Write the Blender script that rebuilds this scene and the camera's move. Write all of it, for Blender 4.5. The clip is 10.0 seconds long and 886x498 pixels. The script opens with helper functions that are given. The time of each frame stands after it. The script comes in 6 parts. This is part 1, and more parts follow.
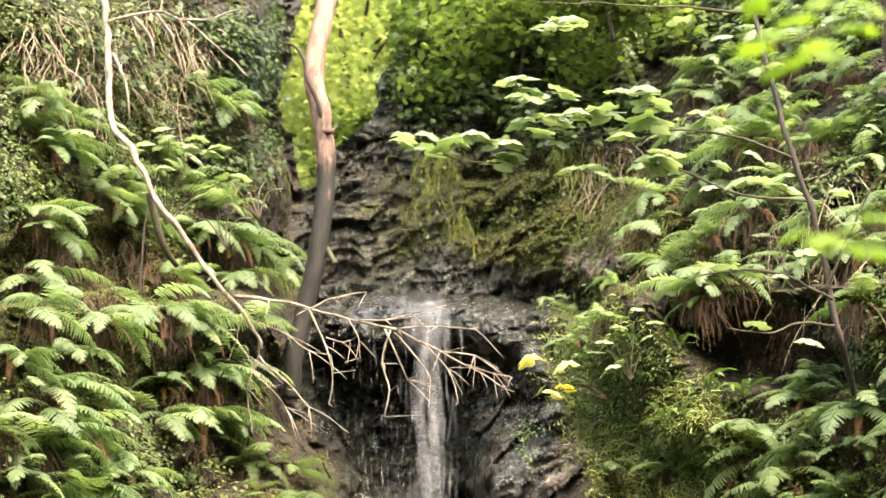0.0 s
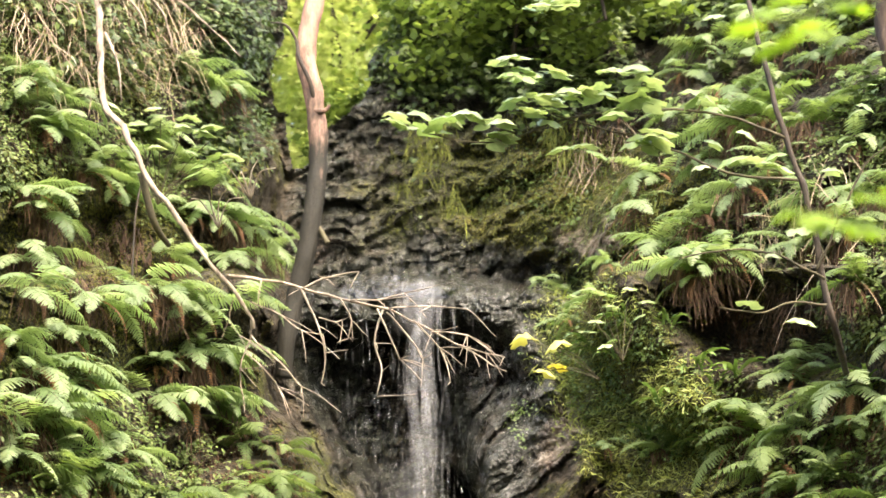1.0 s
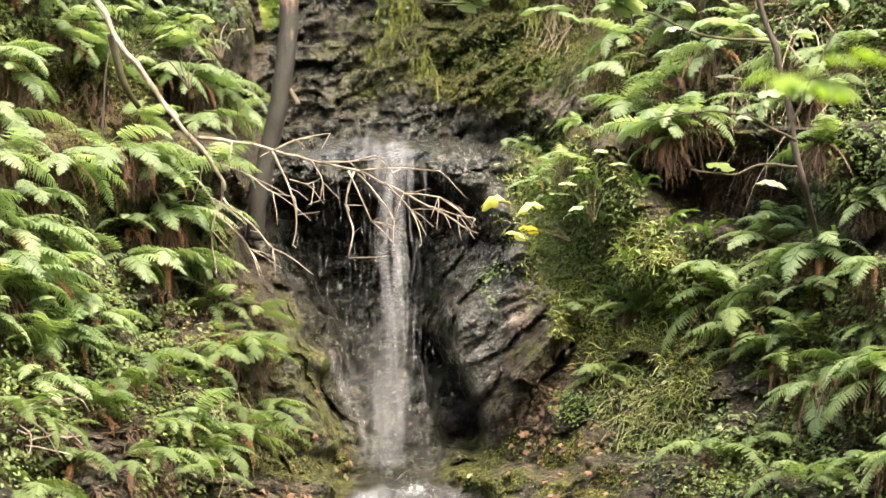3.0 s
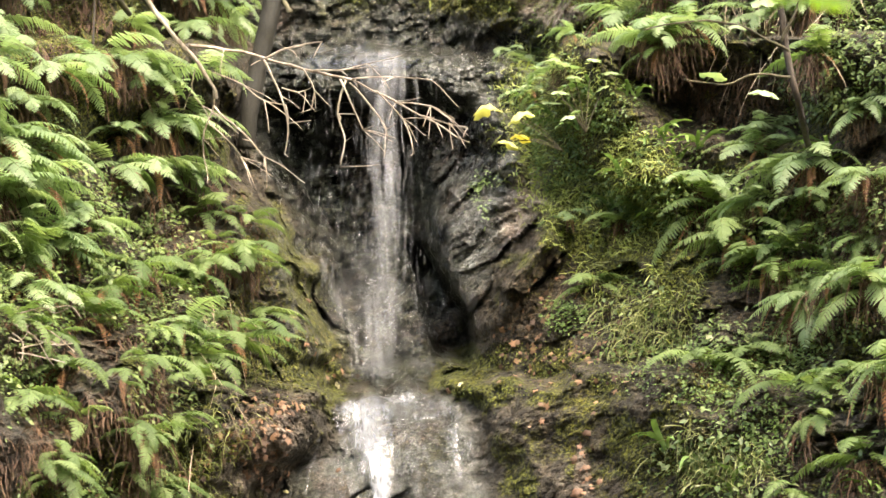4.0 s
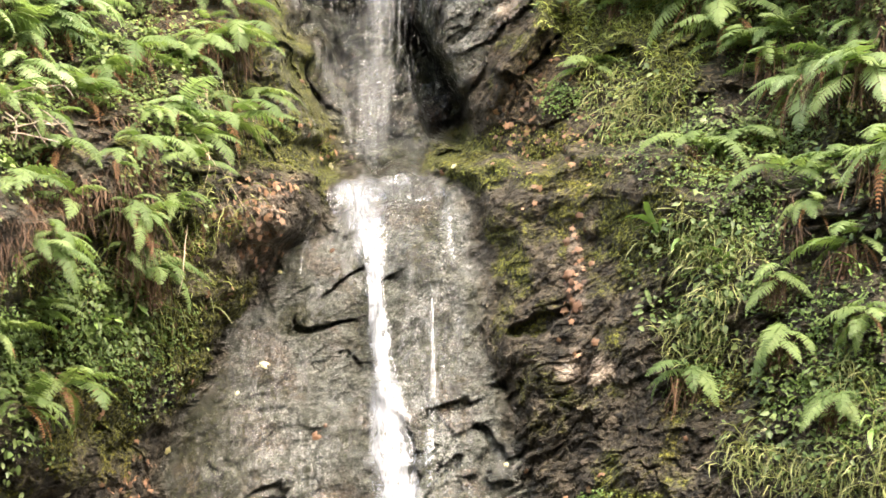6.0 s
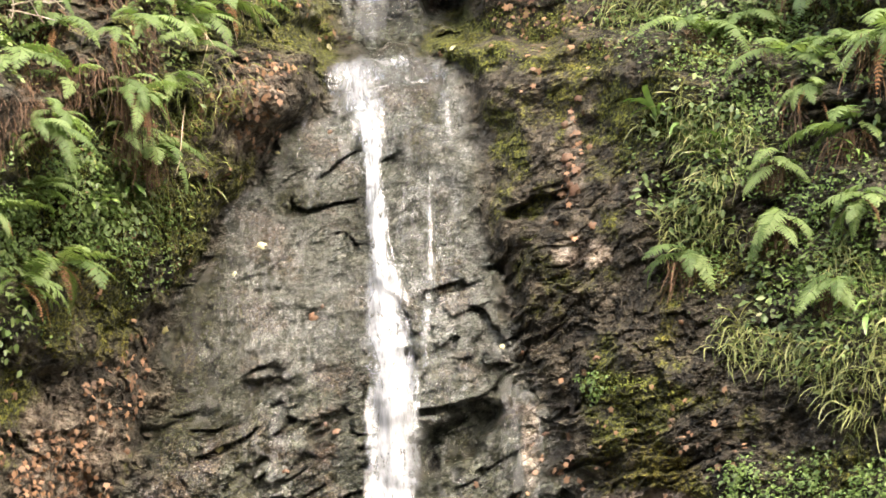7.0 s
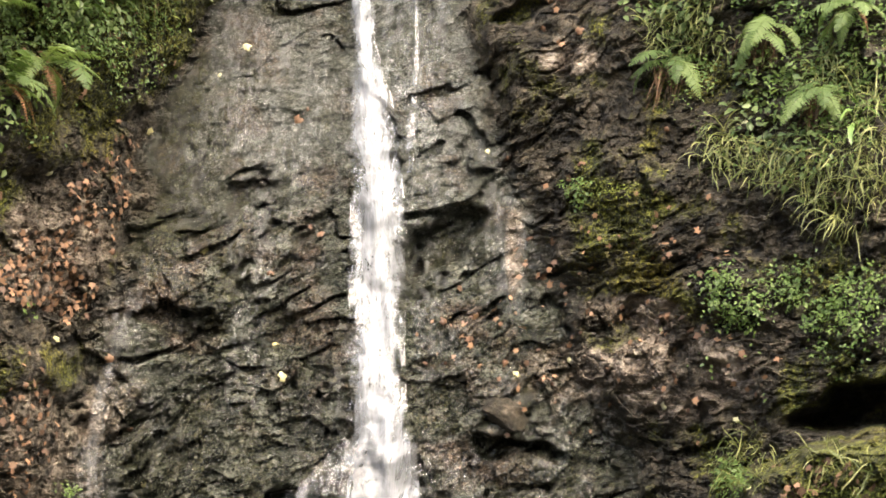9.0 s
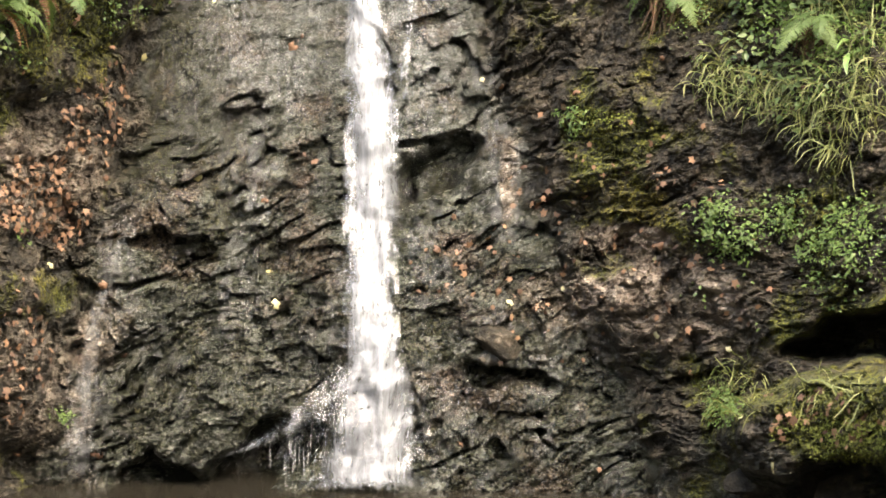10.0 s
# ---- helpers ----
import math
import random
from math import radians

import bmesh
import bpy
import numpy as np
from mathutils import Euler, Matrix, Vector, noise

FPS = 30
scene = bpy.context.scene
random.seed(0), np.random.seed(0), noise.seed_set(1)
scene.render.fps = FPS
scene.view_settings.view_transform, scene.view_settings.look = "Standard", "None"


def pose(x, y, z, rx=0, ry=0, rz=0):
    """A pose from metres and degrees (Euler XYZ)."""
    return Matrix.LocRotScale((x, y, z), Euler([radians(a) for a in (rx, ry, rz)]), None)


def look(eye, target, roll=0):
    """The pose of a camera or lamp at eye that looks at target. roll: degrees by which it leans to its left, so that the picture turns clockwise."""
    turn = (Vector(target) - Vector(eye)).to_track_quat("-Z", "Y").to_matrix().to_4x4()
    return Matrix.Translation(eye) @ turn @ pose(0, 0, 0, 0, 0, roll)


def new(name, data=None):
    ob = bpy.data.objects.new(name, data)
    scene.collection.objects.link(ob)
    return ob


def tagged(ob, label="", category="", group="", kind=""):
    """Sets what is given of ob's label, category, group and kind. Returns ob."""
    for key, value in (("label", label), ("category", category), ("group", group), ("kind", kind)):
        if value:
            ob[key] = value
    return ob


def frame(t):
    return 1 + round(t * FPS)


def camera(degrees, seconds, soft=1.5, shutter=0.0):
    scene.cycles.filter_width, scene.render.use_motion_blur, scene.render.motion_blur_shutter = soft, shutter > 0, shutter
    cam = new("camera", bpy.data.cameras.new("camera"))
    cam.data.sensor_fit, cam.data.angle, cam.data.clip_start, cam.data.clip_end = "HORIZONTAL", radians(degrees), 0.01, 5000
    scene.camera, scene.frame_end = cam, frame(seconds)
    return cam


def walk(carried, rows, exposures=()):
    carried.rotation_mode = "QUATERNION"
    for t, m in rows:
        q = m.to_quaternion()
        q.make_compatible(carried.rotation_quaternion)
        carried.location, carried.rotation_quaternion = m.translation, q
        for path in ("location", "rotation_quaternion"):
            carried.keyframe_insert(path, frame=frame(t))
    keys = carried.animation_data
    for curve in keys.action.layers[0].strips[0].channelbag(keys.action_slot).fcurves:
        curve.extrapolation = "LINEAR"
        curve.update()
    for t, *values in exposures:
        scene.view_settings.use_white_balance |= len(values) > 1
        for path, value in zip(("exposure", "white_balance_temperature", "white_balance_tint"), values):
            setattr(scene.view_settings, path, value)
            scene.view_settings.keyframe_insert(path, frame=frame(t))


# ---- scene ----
# The camera stands on a tripod and tilts down; yaw, pitch and lean in degrees.
EYE = 1.6
cam = camera(23.93, 10.0, soft=1.5)
ROWS = [
    (0.0, 1.404, 21.399, -0.852),
    (0.5, 1.237, 21.056, -0.918),
    (1.0, 1.189, 20.839, -0.953),
    (1.5, 1.078, 20.104, -0.967),
    (2.0, 0.732, 19.317, -1.036),
    (2.5, 0.536, 18.272, -1.111),
    (2.7, 0.460, 17.782, -1.219),
    (3.8, 0.290, 15.060, -1.068),
    (4.0, 0.247, 14.549, -1.064),
    (4.5, 0.202, 13.228, -1.023),
    (5.0, 0.175, 11.993, -0.857),
    (5.5, 0.155, 10.482, -0.772),
    (6.0, 0.168, 8.569, -0.753),
    (6.2, 0.165, 7.838, -0.701),
    (7.3, 0.131, 4.463, -0.105),
    (7.5, 0.121, 3.867, 0.002),
    (8.0, 0.005, 2.453, 0.065),
    (8.5, -0.157, 1.130, 0.108),
    (9.0, -0.279, -0.018, 0.337),
    (9.5, -0.378, -0.912, 0.541),
    (10.0, -0.460, -1.983, 0.635),
]
walk(cam, [(t, pose(0, 0, EYE, 0, 0, yaw) @ pose(0, 0, 0, 90 + pitch, 0, 0) @ pose(0, 0, 0, 0, 0, lean))
           for t, yaw, pitch, lean in ROWS],
     [(0.0, 2.98, 7350, 10), (2.5, 2.95, 7350, 10), (4.5, 3.07, 7250, 9), (5.7, 3.26, 7200, 9), (7.5, 2.95, 7100, 9), (8.5, 2.83, 7100, 9), (10.0, 2.93, 7100, 9)])
cam.data.dof.use_dof = True
cam.data.dof.focus_distance = 11.4
cam.data.dof.aperture_fstop = 3.0

# ---- light: a bright overcast sky over a narrow gorge ----
world = bpy.data.worlds.new("sky")
scene.world = world
world.use_nodes = True
wn = world.node_tree
sky = wn.nodes.new("ShaderNodeTexSky")
sky.sky_type = "NISHITA"
sky.sun_disc = False
sky.sun_elevation, sky.sun_rotation = radians(51.5), radians(152.7)
sky.dust_density, sky.ozone_density = 4.0, 0.6
wn.nodes["Background"].inputs["Strength"].default_value = 0.15
wn.links.new(sky.outputs[0], wn.nodes["Background"].inputs["Color"])
sun_data = bpy.data.lights.new("sun", "SUN")
sun_data.energy, sun_data.angle, sun_data.color = 0.75, radians(60), (1.0, 0.95, 0.84)
sun = new("sun", sun_data)
sun.matrix_world = look((8.5, -4.5, 26.4), (0, 12, 3))

# ---- numbers: smooth noise on arrays ----
RNG = np.random.default_rng(7)


def lattice(i, j, k, s):
    n = (i * 374761393 + j * 668265263 + k * 1440670441 + s * 974711) & 0xFFFFFFFF
    n = ((n ^ (n >> 13)) * 1274126177) & 0xFFFFFFFF
    return ((n ^ (n >> 16)) & 0xFFFF) / 65535.0


def soft_noise(p, s=0):
    f = np.floor(p).astype(np.int64)
    w = p - f
    w = w * w * w * (w * (w * 6 - 15) + 10)
    out = 0
    for dx in (0, 1):
        for dy in (0, 1):
            for dz in (0, 1):
                k = (w[:, 0] if dx else 1 - w[:, 0]) * (w[:, 1] if dy else 1 - w[:, 1]) * (w[:, 2] if dz else 1 - w[:, 2])
                out = out + k * lattice(f[:, 0] + dx, f[:, 1] + dy, f[:, 2] + dz, s)
    return out * 2 - 1


def fbm(p, octaves=4, s=0, ridge=False):
    out, amp, q = 0, 1.0, p
    for o in range(octaves):
        n = soft_noise(q, s + o)
        out = out + amp * ((1 - 2 * np.abs(n)) if ridge else n)
        q, amp = q * 2.03 + 11.7, amp * 0.5
    return out


def blocks(p, s=0):
    """Tilted rock facets: each point takes the plane of its nearest cell."""
    f = np.floor(p).astype(np.int64)
    best, value = np.full(len(p), 9.0), np.zeros(len(p))
    for dx in (-1, 0, 1):
        for dy in (-1, 0, 1):
            for dz in (-1, 0, 1):
                c = f + (dx, dy, dz)
                ci, cj, ck = c.T
                centre = c + np.stack([lattice(ci, cj, ck, s + m) for m in (1, 2, 3)], 1)
                d = p - centre
                r = (d * d).sum(1)
                tilt = np.stack([lattice(ci, cj, ck, s + m) - 0.5 for m in (4, 5, 6)], 1)
                v = (d * tilt).sum(1) + (lattice(ci, cj, ck, s + 7) - 0.5) * 0.9
                near = r < best
                best, value = np.where(near, r, best), np.where(near, v, value)
    return value


def ramp(x, lo, hi):
    k = np.clip((x - lo) / (hi - lo), 0, 1)
    return k * k * (3 - 2 * k)


def blob(a, b, ca, cb, ra, rb, turn=0.0):
    """A soft oval: 1 in its middle, 0 outside."""
    c, s = math.cos(radians(turn)), math.sin(radians(turn))
    u, v = (a - ca) * c + (b - cb) * s, -(a - ca) * s + (b - cb) * c
    return 1 - ramp(np.sqrt((u / ra) ** 2 + (v / rb) ** 2), 0.55, 1.0)


# ---- materials ----
def material(name):
    m = bpy.data.materials.new(name)
    m.use_nodes = True
    m.node_tree.nodes.clear()
    return m, m.node_tree.nodes, m.node_tree.links


def add(nodes, kind, **values):
    n = nodes.new("ShaderNode" + kind)
    for key, value in values.items():
        if key in n.inputs:
            n.inputs[key].default_value = value
        else:
            setattr(n, key, value)
    return n


def grain(nodes, links, scale, detail=5.0, rough=0.6, stretch=(1, 1, 1), source="Object"):
    t = add(nodes, "TexCoord")
    mp = add(nodes, "Mapping")
    mp.inputs["Scale"].default_value = stretch
    links.new(t.outputs[source], mp.inputs[0])
    n = add(nodes, "TexNoise", Scale=scale, Detail=detail, Roughness=rough)
    links.new(mp.outputs[0], n.inputs["Vector"])
    return n.outputs["Fac"]


def steps(nodes, links, fac, *stops):
    r = add(nodes, "ValToRGB")
    e = r.color_ramp.elements
    while len(e) < len(stops):
        e.new(0.5)
    for el, (pos, col) in zip(e, stops):
        el.position, el.color = pos, (*col, 1) if len(col) == 3 else col
    links.new(fac, r.inputs[0])
    return r.outputs[0]


def blend(nodes, links, fac, one, two, mode="MIX"):
    m = nodes.new("ShaderNodeMix")
    m.data_type, m.blend_type = "RGBA", mode
    for socket, v in ((m.inputs[0], fac), (m.inputs[6], one), (m.inputs[7], two)):
        if hasattr(v, "is_linked"):
            links.new(v, socket)
        else:
            socket.default_value = v if isinstance(v, float) else (*v, 1)
    return m.outputs[2]


def sums(nodes, links, op, one, two):
    m = add(nodes, "Math", operation=op)
    for socket, v in zip(m.inputs, (one, two)):
        if hasattr(v, "is_linked"):
            links.new(v, socket)
        else:
            socket.default_value = v
    return m.outputs[0]


def finish(nodes, links, shader):
    links.new(shader, add(nodes, "OutputMaterial").inputs[0])


def chipped(nodes, links, normal, sizes, stretch=(0.8, 0.8, 1.5)):
    """Turns the normal a little, chip by chip, as broken rock does."""
    t = add(nodes, "TexCoord")
    wob = add(nodes, "TexNoise", Scale=14.0, Detail=3.0)
    links.new(t.outputs["Object"], wob.inputs["Vector"])
    shift = add(nodes, "VectorMath", operation="MULTIPLY_ADD")
    links.new(wob.outputs["Color"], shift.inputs[0])
    shift.inputs[1].default_value = (0.06, 0.06, 0.06)
    links.new(t.outputs["Object"], shift.inputs[2])
    mp = add(nodes, "Mapping")
    mp.inputs["Rotation"].default_value = (0, radians(24), 0)
    mp.inputs["Scale"].default_value = stretch
    links.new(shift.outputs[0], mp.inputs[0])
    for scale, power in sizes:
        v = add(nodes, "TexVoronoi", Scale=float(scale))
        links.new(mp.outputs[0], v.inputs["Vector"])
        c = add(nodes, "VectorMath", operation="SUBTRACT")
        links.new(v.outputs["Color"], c.inputs[0])
        c.inputs[1].default_value = (0.5, 0.5, 0.5)
        w = add(nodes, "VectorMath", operation="MULTIPLY_ADD")
        links.new(c.outputs[0], w.inputs[0])
        p2 = add(nodes, "VectorMath", operation="SCALE")
        p2.inputs[0].default_value = (power * 2, power * 2, power * 2)
        links.new(add(nodes, "Attribute", attribute_name="broken").outputs["Fac"], p2.inputs["Scale"])
        links.new(p2.outputs[0], w.inputs[1])
        links.new(normal, w.inputs[2])
        k = add(nodes, "VectorMath", operation="NORMALIZE")
        links.new(w.outputs[0], k.inputs[0])
        normal = k.outputs[0]
    return normal


def turned_place(nodes, links, stretch):
    """Coordinates that lie along the dip of the strata, a little crooked."""
    t = add(nodes, "TexCoord")
    wob = add(nodes, "TexNoise", Scale=7.0, Detail=4.0, Roughness=0.6)
    links.new(t.outputs["Object"], wob.inputs["Vector"])
    shift = add(nodes, "VectorMath", operation="MULTIPLY_ADD")
    links.new(wob.outputs["Color"], shift.inputs[0])
    shift.inputs[1].default_value = (0.12, 0.12, 0.12)
    links.new(t.outputs["Object"], shift.inputs[2])
    mp = add(nodes, "Mapping")
    mp.inputs["Rotation"].default_value = (0, radians(24), 0)
    mp.inputs["Scale"].default_value = stretch
    links.new(shift.outputs[0], mp.inputs[0])
    return mp.outputs[0]


def rock_material():
    m, n, l = material("wet_mossy_rock")
    wet = add(n, "Attribute", attribute_name="wet").outputs["Fac"]
    moss = add(n, "Attribute", attribute_name="moss").outputs["Fac"]
    soil = add(n, "Attribute", attribute_name="soil").outputs["Fac"]
    mid, fine, grit = grain(n, l, 9, 8, 0.7), grain(n, l, 45, 6, 0.75), grain(n, l, 120, 3, 0.7)
    strata = grain(n, l, 6, 9, 0.72, (0.6, 0.6, 2.0))
    runs = grain(n, l, 22, 6, 0.65, (1.6, 1.6, 0.13))
    dry = steps(n, l, mid, (0.4, (0.011, 0.009, 0.0055)), (0.49, (0.032, 0.026, 0.016)), (0.57, (0.064, 0.051, 0.034)), (0.66, (0.17, 0.14, 0.103)))
    dark = steps(n, l, strata, (0.4, (0.0155, 0.0168, 0.0118)), (0.5, (0.033, 0.0356, 0.025)), (0.62, (0.078, 0.0825, 0.06)))
    # Pale vertical streaks: sheen of running water put into the colour.
    pale = steps(n, l, runs, (0.5, (0, 0, 0)), (0.68, (1, 1, 1)))
    dark = blend(n, l, sums(n, l, "MULTIPLY", pale, 0.12), dark, (0.07, 0.07, 0.064))
    # Sky reflection on the upper slab, put into the rock colour as grey.
    sheen_fac = add(n, "Attribute", attribute_name="sky_sheen").outputs["Fac"]
    dark = blend(n, l, sums(n, l, "MULTIPLY", sheen_fac, 0.8), dark, steps(n, l, sums(n, l, "ADD", sums(n, l, "MULTIPLY", strata, 0.55), sums(n, l, "MULTIPLY", fine, 0.45)), (0.4, (0.036, 0.0372, 0.031)), (0.48, (0.064, 0.0655, 0.056)), (0.53, (0.09, 0.0915, 0.081)), (0.62, (0.145, 0.145, 0.136))))
    algae = steps(n, l, sums(n, l, "ADD", sums(n, l, "MULTIPLY", grain(n, l, 4, 5, 0.6, (1.6, 1.6, 0.22)), 0.7), sums(n, l, "MULTIPLY", strata, 0.3)), (0.47, (0, 0, 0)), (0.6, (0.85, 0.85, 0.85)))
    algae = sums(n, l, "MAXIMUM", algae, add(n, "Attribute", attribute_name="weed").outputs["Fac"])
    dark = blend(n, l, algae, dark, steps(n, l, fine, (0.4, (0.011, 0.0115, 0.006)), (0.6, (0.04, 0.04, 0.018))))
    rust = steps(n, l, grain(n, l, 2.6, 5, 0.65), (0.52, (0, 0, 0)), (0.66, (0.75, 0.75, 0.75)))
    dark = blend(n, l, rust, dark, steps(n, l, fine, (0.4, (0.022, 0.014, 0.009)), (0.5, (0.05, 0.034, 0.023)), (0.62, (0.11, 0.08, 0.06))))
    col = blend(n, l, wet, dry, dark)
    paler = add(n, "Attribute", attribute_name="pale").outputs["Fac"]
    col = blend(n, l, paler, col, steps(n, l, mid, (0.4, (0.06, 0.042, 0.028)), (0.5, (0.18, 0.14, 0.105)), (0.6, (0.33, 0.275, 0.22))))
    earth = steps(n, l, fine, (0.42, (0.011, 0.008, 0.004)), (0.5, (0.036, 0.026, 0.013)), (0.6, (0.11, 0.08, 0.043)))
    col = blend(n, l, soil, col, earth)
    col = blend(n, l, 0.35, col, steps(n, l, grit, (0.4, (0.15, 0.15, 0.15)), (0.6, (0.88, 0.88, 0.88))), "OVERLAY")
    green = steps(n, l, fine, (0.41, (0.01, 0.012, 0.002)), (0.5, (0.05, 0.054, 0.008)), (0.6, (0.16, 0.165, 0.024)))
    patch = sums(n, l, "ADD", sums(n, l, "MULTIPLY", moss, 1.3), sums(n, l, "SUBTRACT", sums(n, l, "ADD", mid, sums(n, l, "MULTIPLY", fine, 0.6)), 1.15))
    patch = steps(n, l, patch, (0.12, (0, 0, 0)), (0.4, (1, 1, 1)))
    ochre = steps(n, l, grain(n, l, 1.4, 4), (0.52, (0, 0, 0)), (0.7, (0.75, 0.75, 0.75)))
    green = blend(n, l, sums(n, l, "MULTIPLY", ochre, 0.7), green, steps(n, l, fine, (0.41, (0.02, 0.012, 0.002)), (0.5, (0.075, 0.055, 0.009)), (0.6, (0.22, 0.165, 0.025))))
    col = blend(n, l, patch, col, green)
    p = add(n, "BsdfPrincipled")
    l.new(col, p.inputs["Base Color"])
    gloss = steps(n, l, mid, (0.38, (0.07, 0.07, 0.07)), (0.6, (0.28, 0.28, 0.28)))
    rough = blend(n, l, wet, (0.7, 0.7, 0.7), gloss)
    rough = blend(n, l, patch, rough, (0.95, 0.95, 0.95))
    l.new(rough, p.inputs["Roughness"])
    b1 = add(n, "Bump", Strength=0.8, Distance=0.06)
    l.new(strata, b1.inputs["Height"])
    b2 = add(n, "Bump", Strength=0.9, Distance=0.022)
    l.new(fine, b2.inputs["Height"])
    l.new(b1.outputs[0], b2.inputs["Normal"])
    b3 = add(n, "Bump", Strength=0.6, Distance=0.006)
    l.new(grit, b3.inputs["Height"])
    l.new(b2.outputs[0], b3.inputs["Normal"])
    film = add(n, "Attribute", attribute_name="film").outputs["Fac"]
    streaks = steps(n, l, sums(n, l, "ADD", sums(n, l, "MULTIPLY", grain(n, l, 16, 4, 0.6, (1.5, 1.5, 0.24)), 0.6), sums(n, l, "MULTIPLY", strata, 0.4)), (0.44, (0.04, 0.04, 0.04)), (0.54, (1, 1, 1)))
    l.new(sums(n, l, "MULTIPLY", sums(n, l, "ADD", sums(n, l, "MULTIPLY", film, 0.9), sums(n, l, "MULTIPLY", wet, 0.22)), streaks), p.inputs["Coat Weight"])
    p.inputs["Coat Roughness"].default_value = 0.16
    p.inputs["Coat IOR"].default_value = 1.9
    l.new(sums(n, l, "ADD", 0.4, sums(n, l, "MULTIPLY", wet, 0.1)), p.inputs["Specular IOR Level"])
    bc = add(n, "Bump", Strength=1.0, Distance=0.034)
    l.new(grain(n, l, 30, 2.5, 0.55, (1.5, 1.5, 0.36)), bc.inputs["Height"])
    l.new(b1.outputs[0], bc.inputs["Normal"])
    l.new(bc.outputs[0], p.inputs["Coat Normal"])
    plates = add(n, "TexVoronoi", Scale=1.0)
    l.new(turned_place(n, l, (11, 11, 26)), plates.inputs["Vector"])
    level = add(n, "SeparateColor")
    l.new(plates.outputs["Color"], level.inputs[0])
    b4 = add(n, "Bump", Strength=0.6, Distance=0.018)
    l.new(level.outputs[0], b4.inputs["Height"])
    l.new(b3.outputs[0], b4.inputs["Normal"])
    l.new(chipped(n, l, b4.outputs[0], ((6, 0.3), (17, 0.45), (55, 0.5), (120, 0.35))), p.inputs["Normal"])
    finish(n, l, p.outputs[0])
    return m


def leaf_material(name, low, high, rough=0.45, through_light=0.35, spread=0.35, each=True):
    """Leaves: colour runs between two greens by the leaf and by its grain; light comes through."""
    m, n, l = material(name)
    pick = add(n, "ObjectInfo").outputs["Random"] if each else add(n, "NewGeometry").outputs["Random Per Island"]
    g = grain(n, l, 9, 3)
    fac = sums(n, l, "ADD", sums(n, l, "MULTIPLY", pick, 0.75), sums(n, l, "MULTIPLY", g, spread))
    col = steps(n, l, fac, (0.1, low), (0.95, high))
    p = add(n, "BsdfPrincipled", Roughness=rough)
    l.new(col, p.inputs["Base Color"])
    b = add(n, "Bump", Strength=0.25, Distance=0.004)
    l.new(grain(n, l, 60, 2), b.inputs["Height"])
    l.new(b.outputs[0], p.inputs["Normal"])
    t = add(n, "BsdfTranslucent")
    l.new(blend(n, l, 1.0, col, (1.25, 1.3, 0.8), "MULTIPLY"), t.inputs["Color"])
    mx = add(n, "MixShader", Fac=through_light)
    l.new(p.outputs[0], mx.inputs[1])
    l.new(t.outputs[0], mx.inputs[2])
    finish(n, l, mx.outputs[0])
    return m


def bark_material(name, low, mid, high, scale=14, rough=0.8, stretch=(1, 1, 0.3), mossy=0.0):
    m, n, l = material(name)
    g, f = grain(n, l, scale, 6, 0.65, stretch), grain(n, l, scale * 6, 3)
    col = steps(n, l, g, (0.3, low), (0.5, mid), (0.7, high))
    # Below this height the bark darkens: moss, and shade put into the colour.
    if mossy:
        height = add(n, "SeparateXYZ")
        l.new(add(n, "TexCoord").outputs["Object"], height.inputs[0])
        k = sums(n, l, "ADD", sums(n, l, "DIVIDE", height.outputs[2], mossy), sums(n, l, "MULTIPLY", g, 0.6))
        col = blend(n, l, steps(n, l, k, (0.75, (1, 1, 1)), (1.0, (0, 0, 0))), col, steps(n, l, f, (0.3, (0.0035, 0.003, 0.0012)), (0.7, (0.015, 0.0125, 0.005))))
    p = add(n, "BsdfPrincipled", Roughness=rough)
    l.new(blend(n, l, 0.3, col, f, "SOFT_LIGHT"), p.inputs["Base Color"])
    b = add(n, "Bump", Strength=0.9, Distance=0.02)
    l.new(g, b.inputs["Height"])
    l.new(b.outputs[0], p.inputs["Normal"])
    finish(n, l, p.outputs[0])
    return m


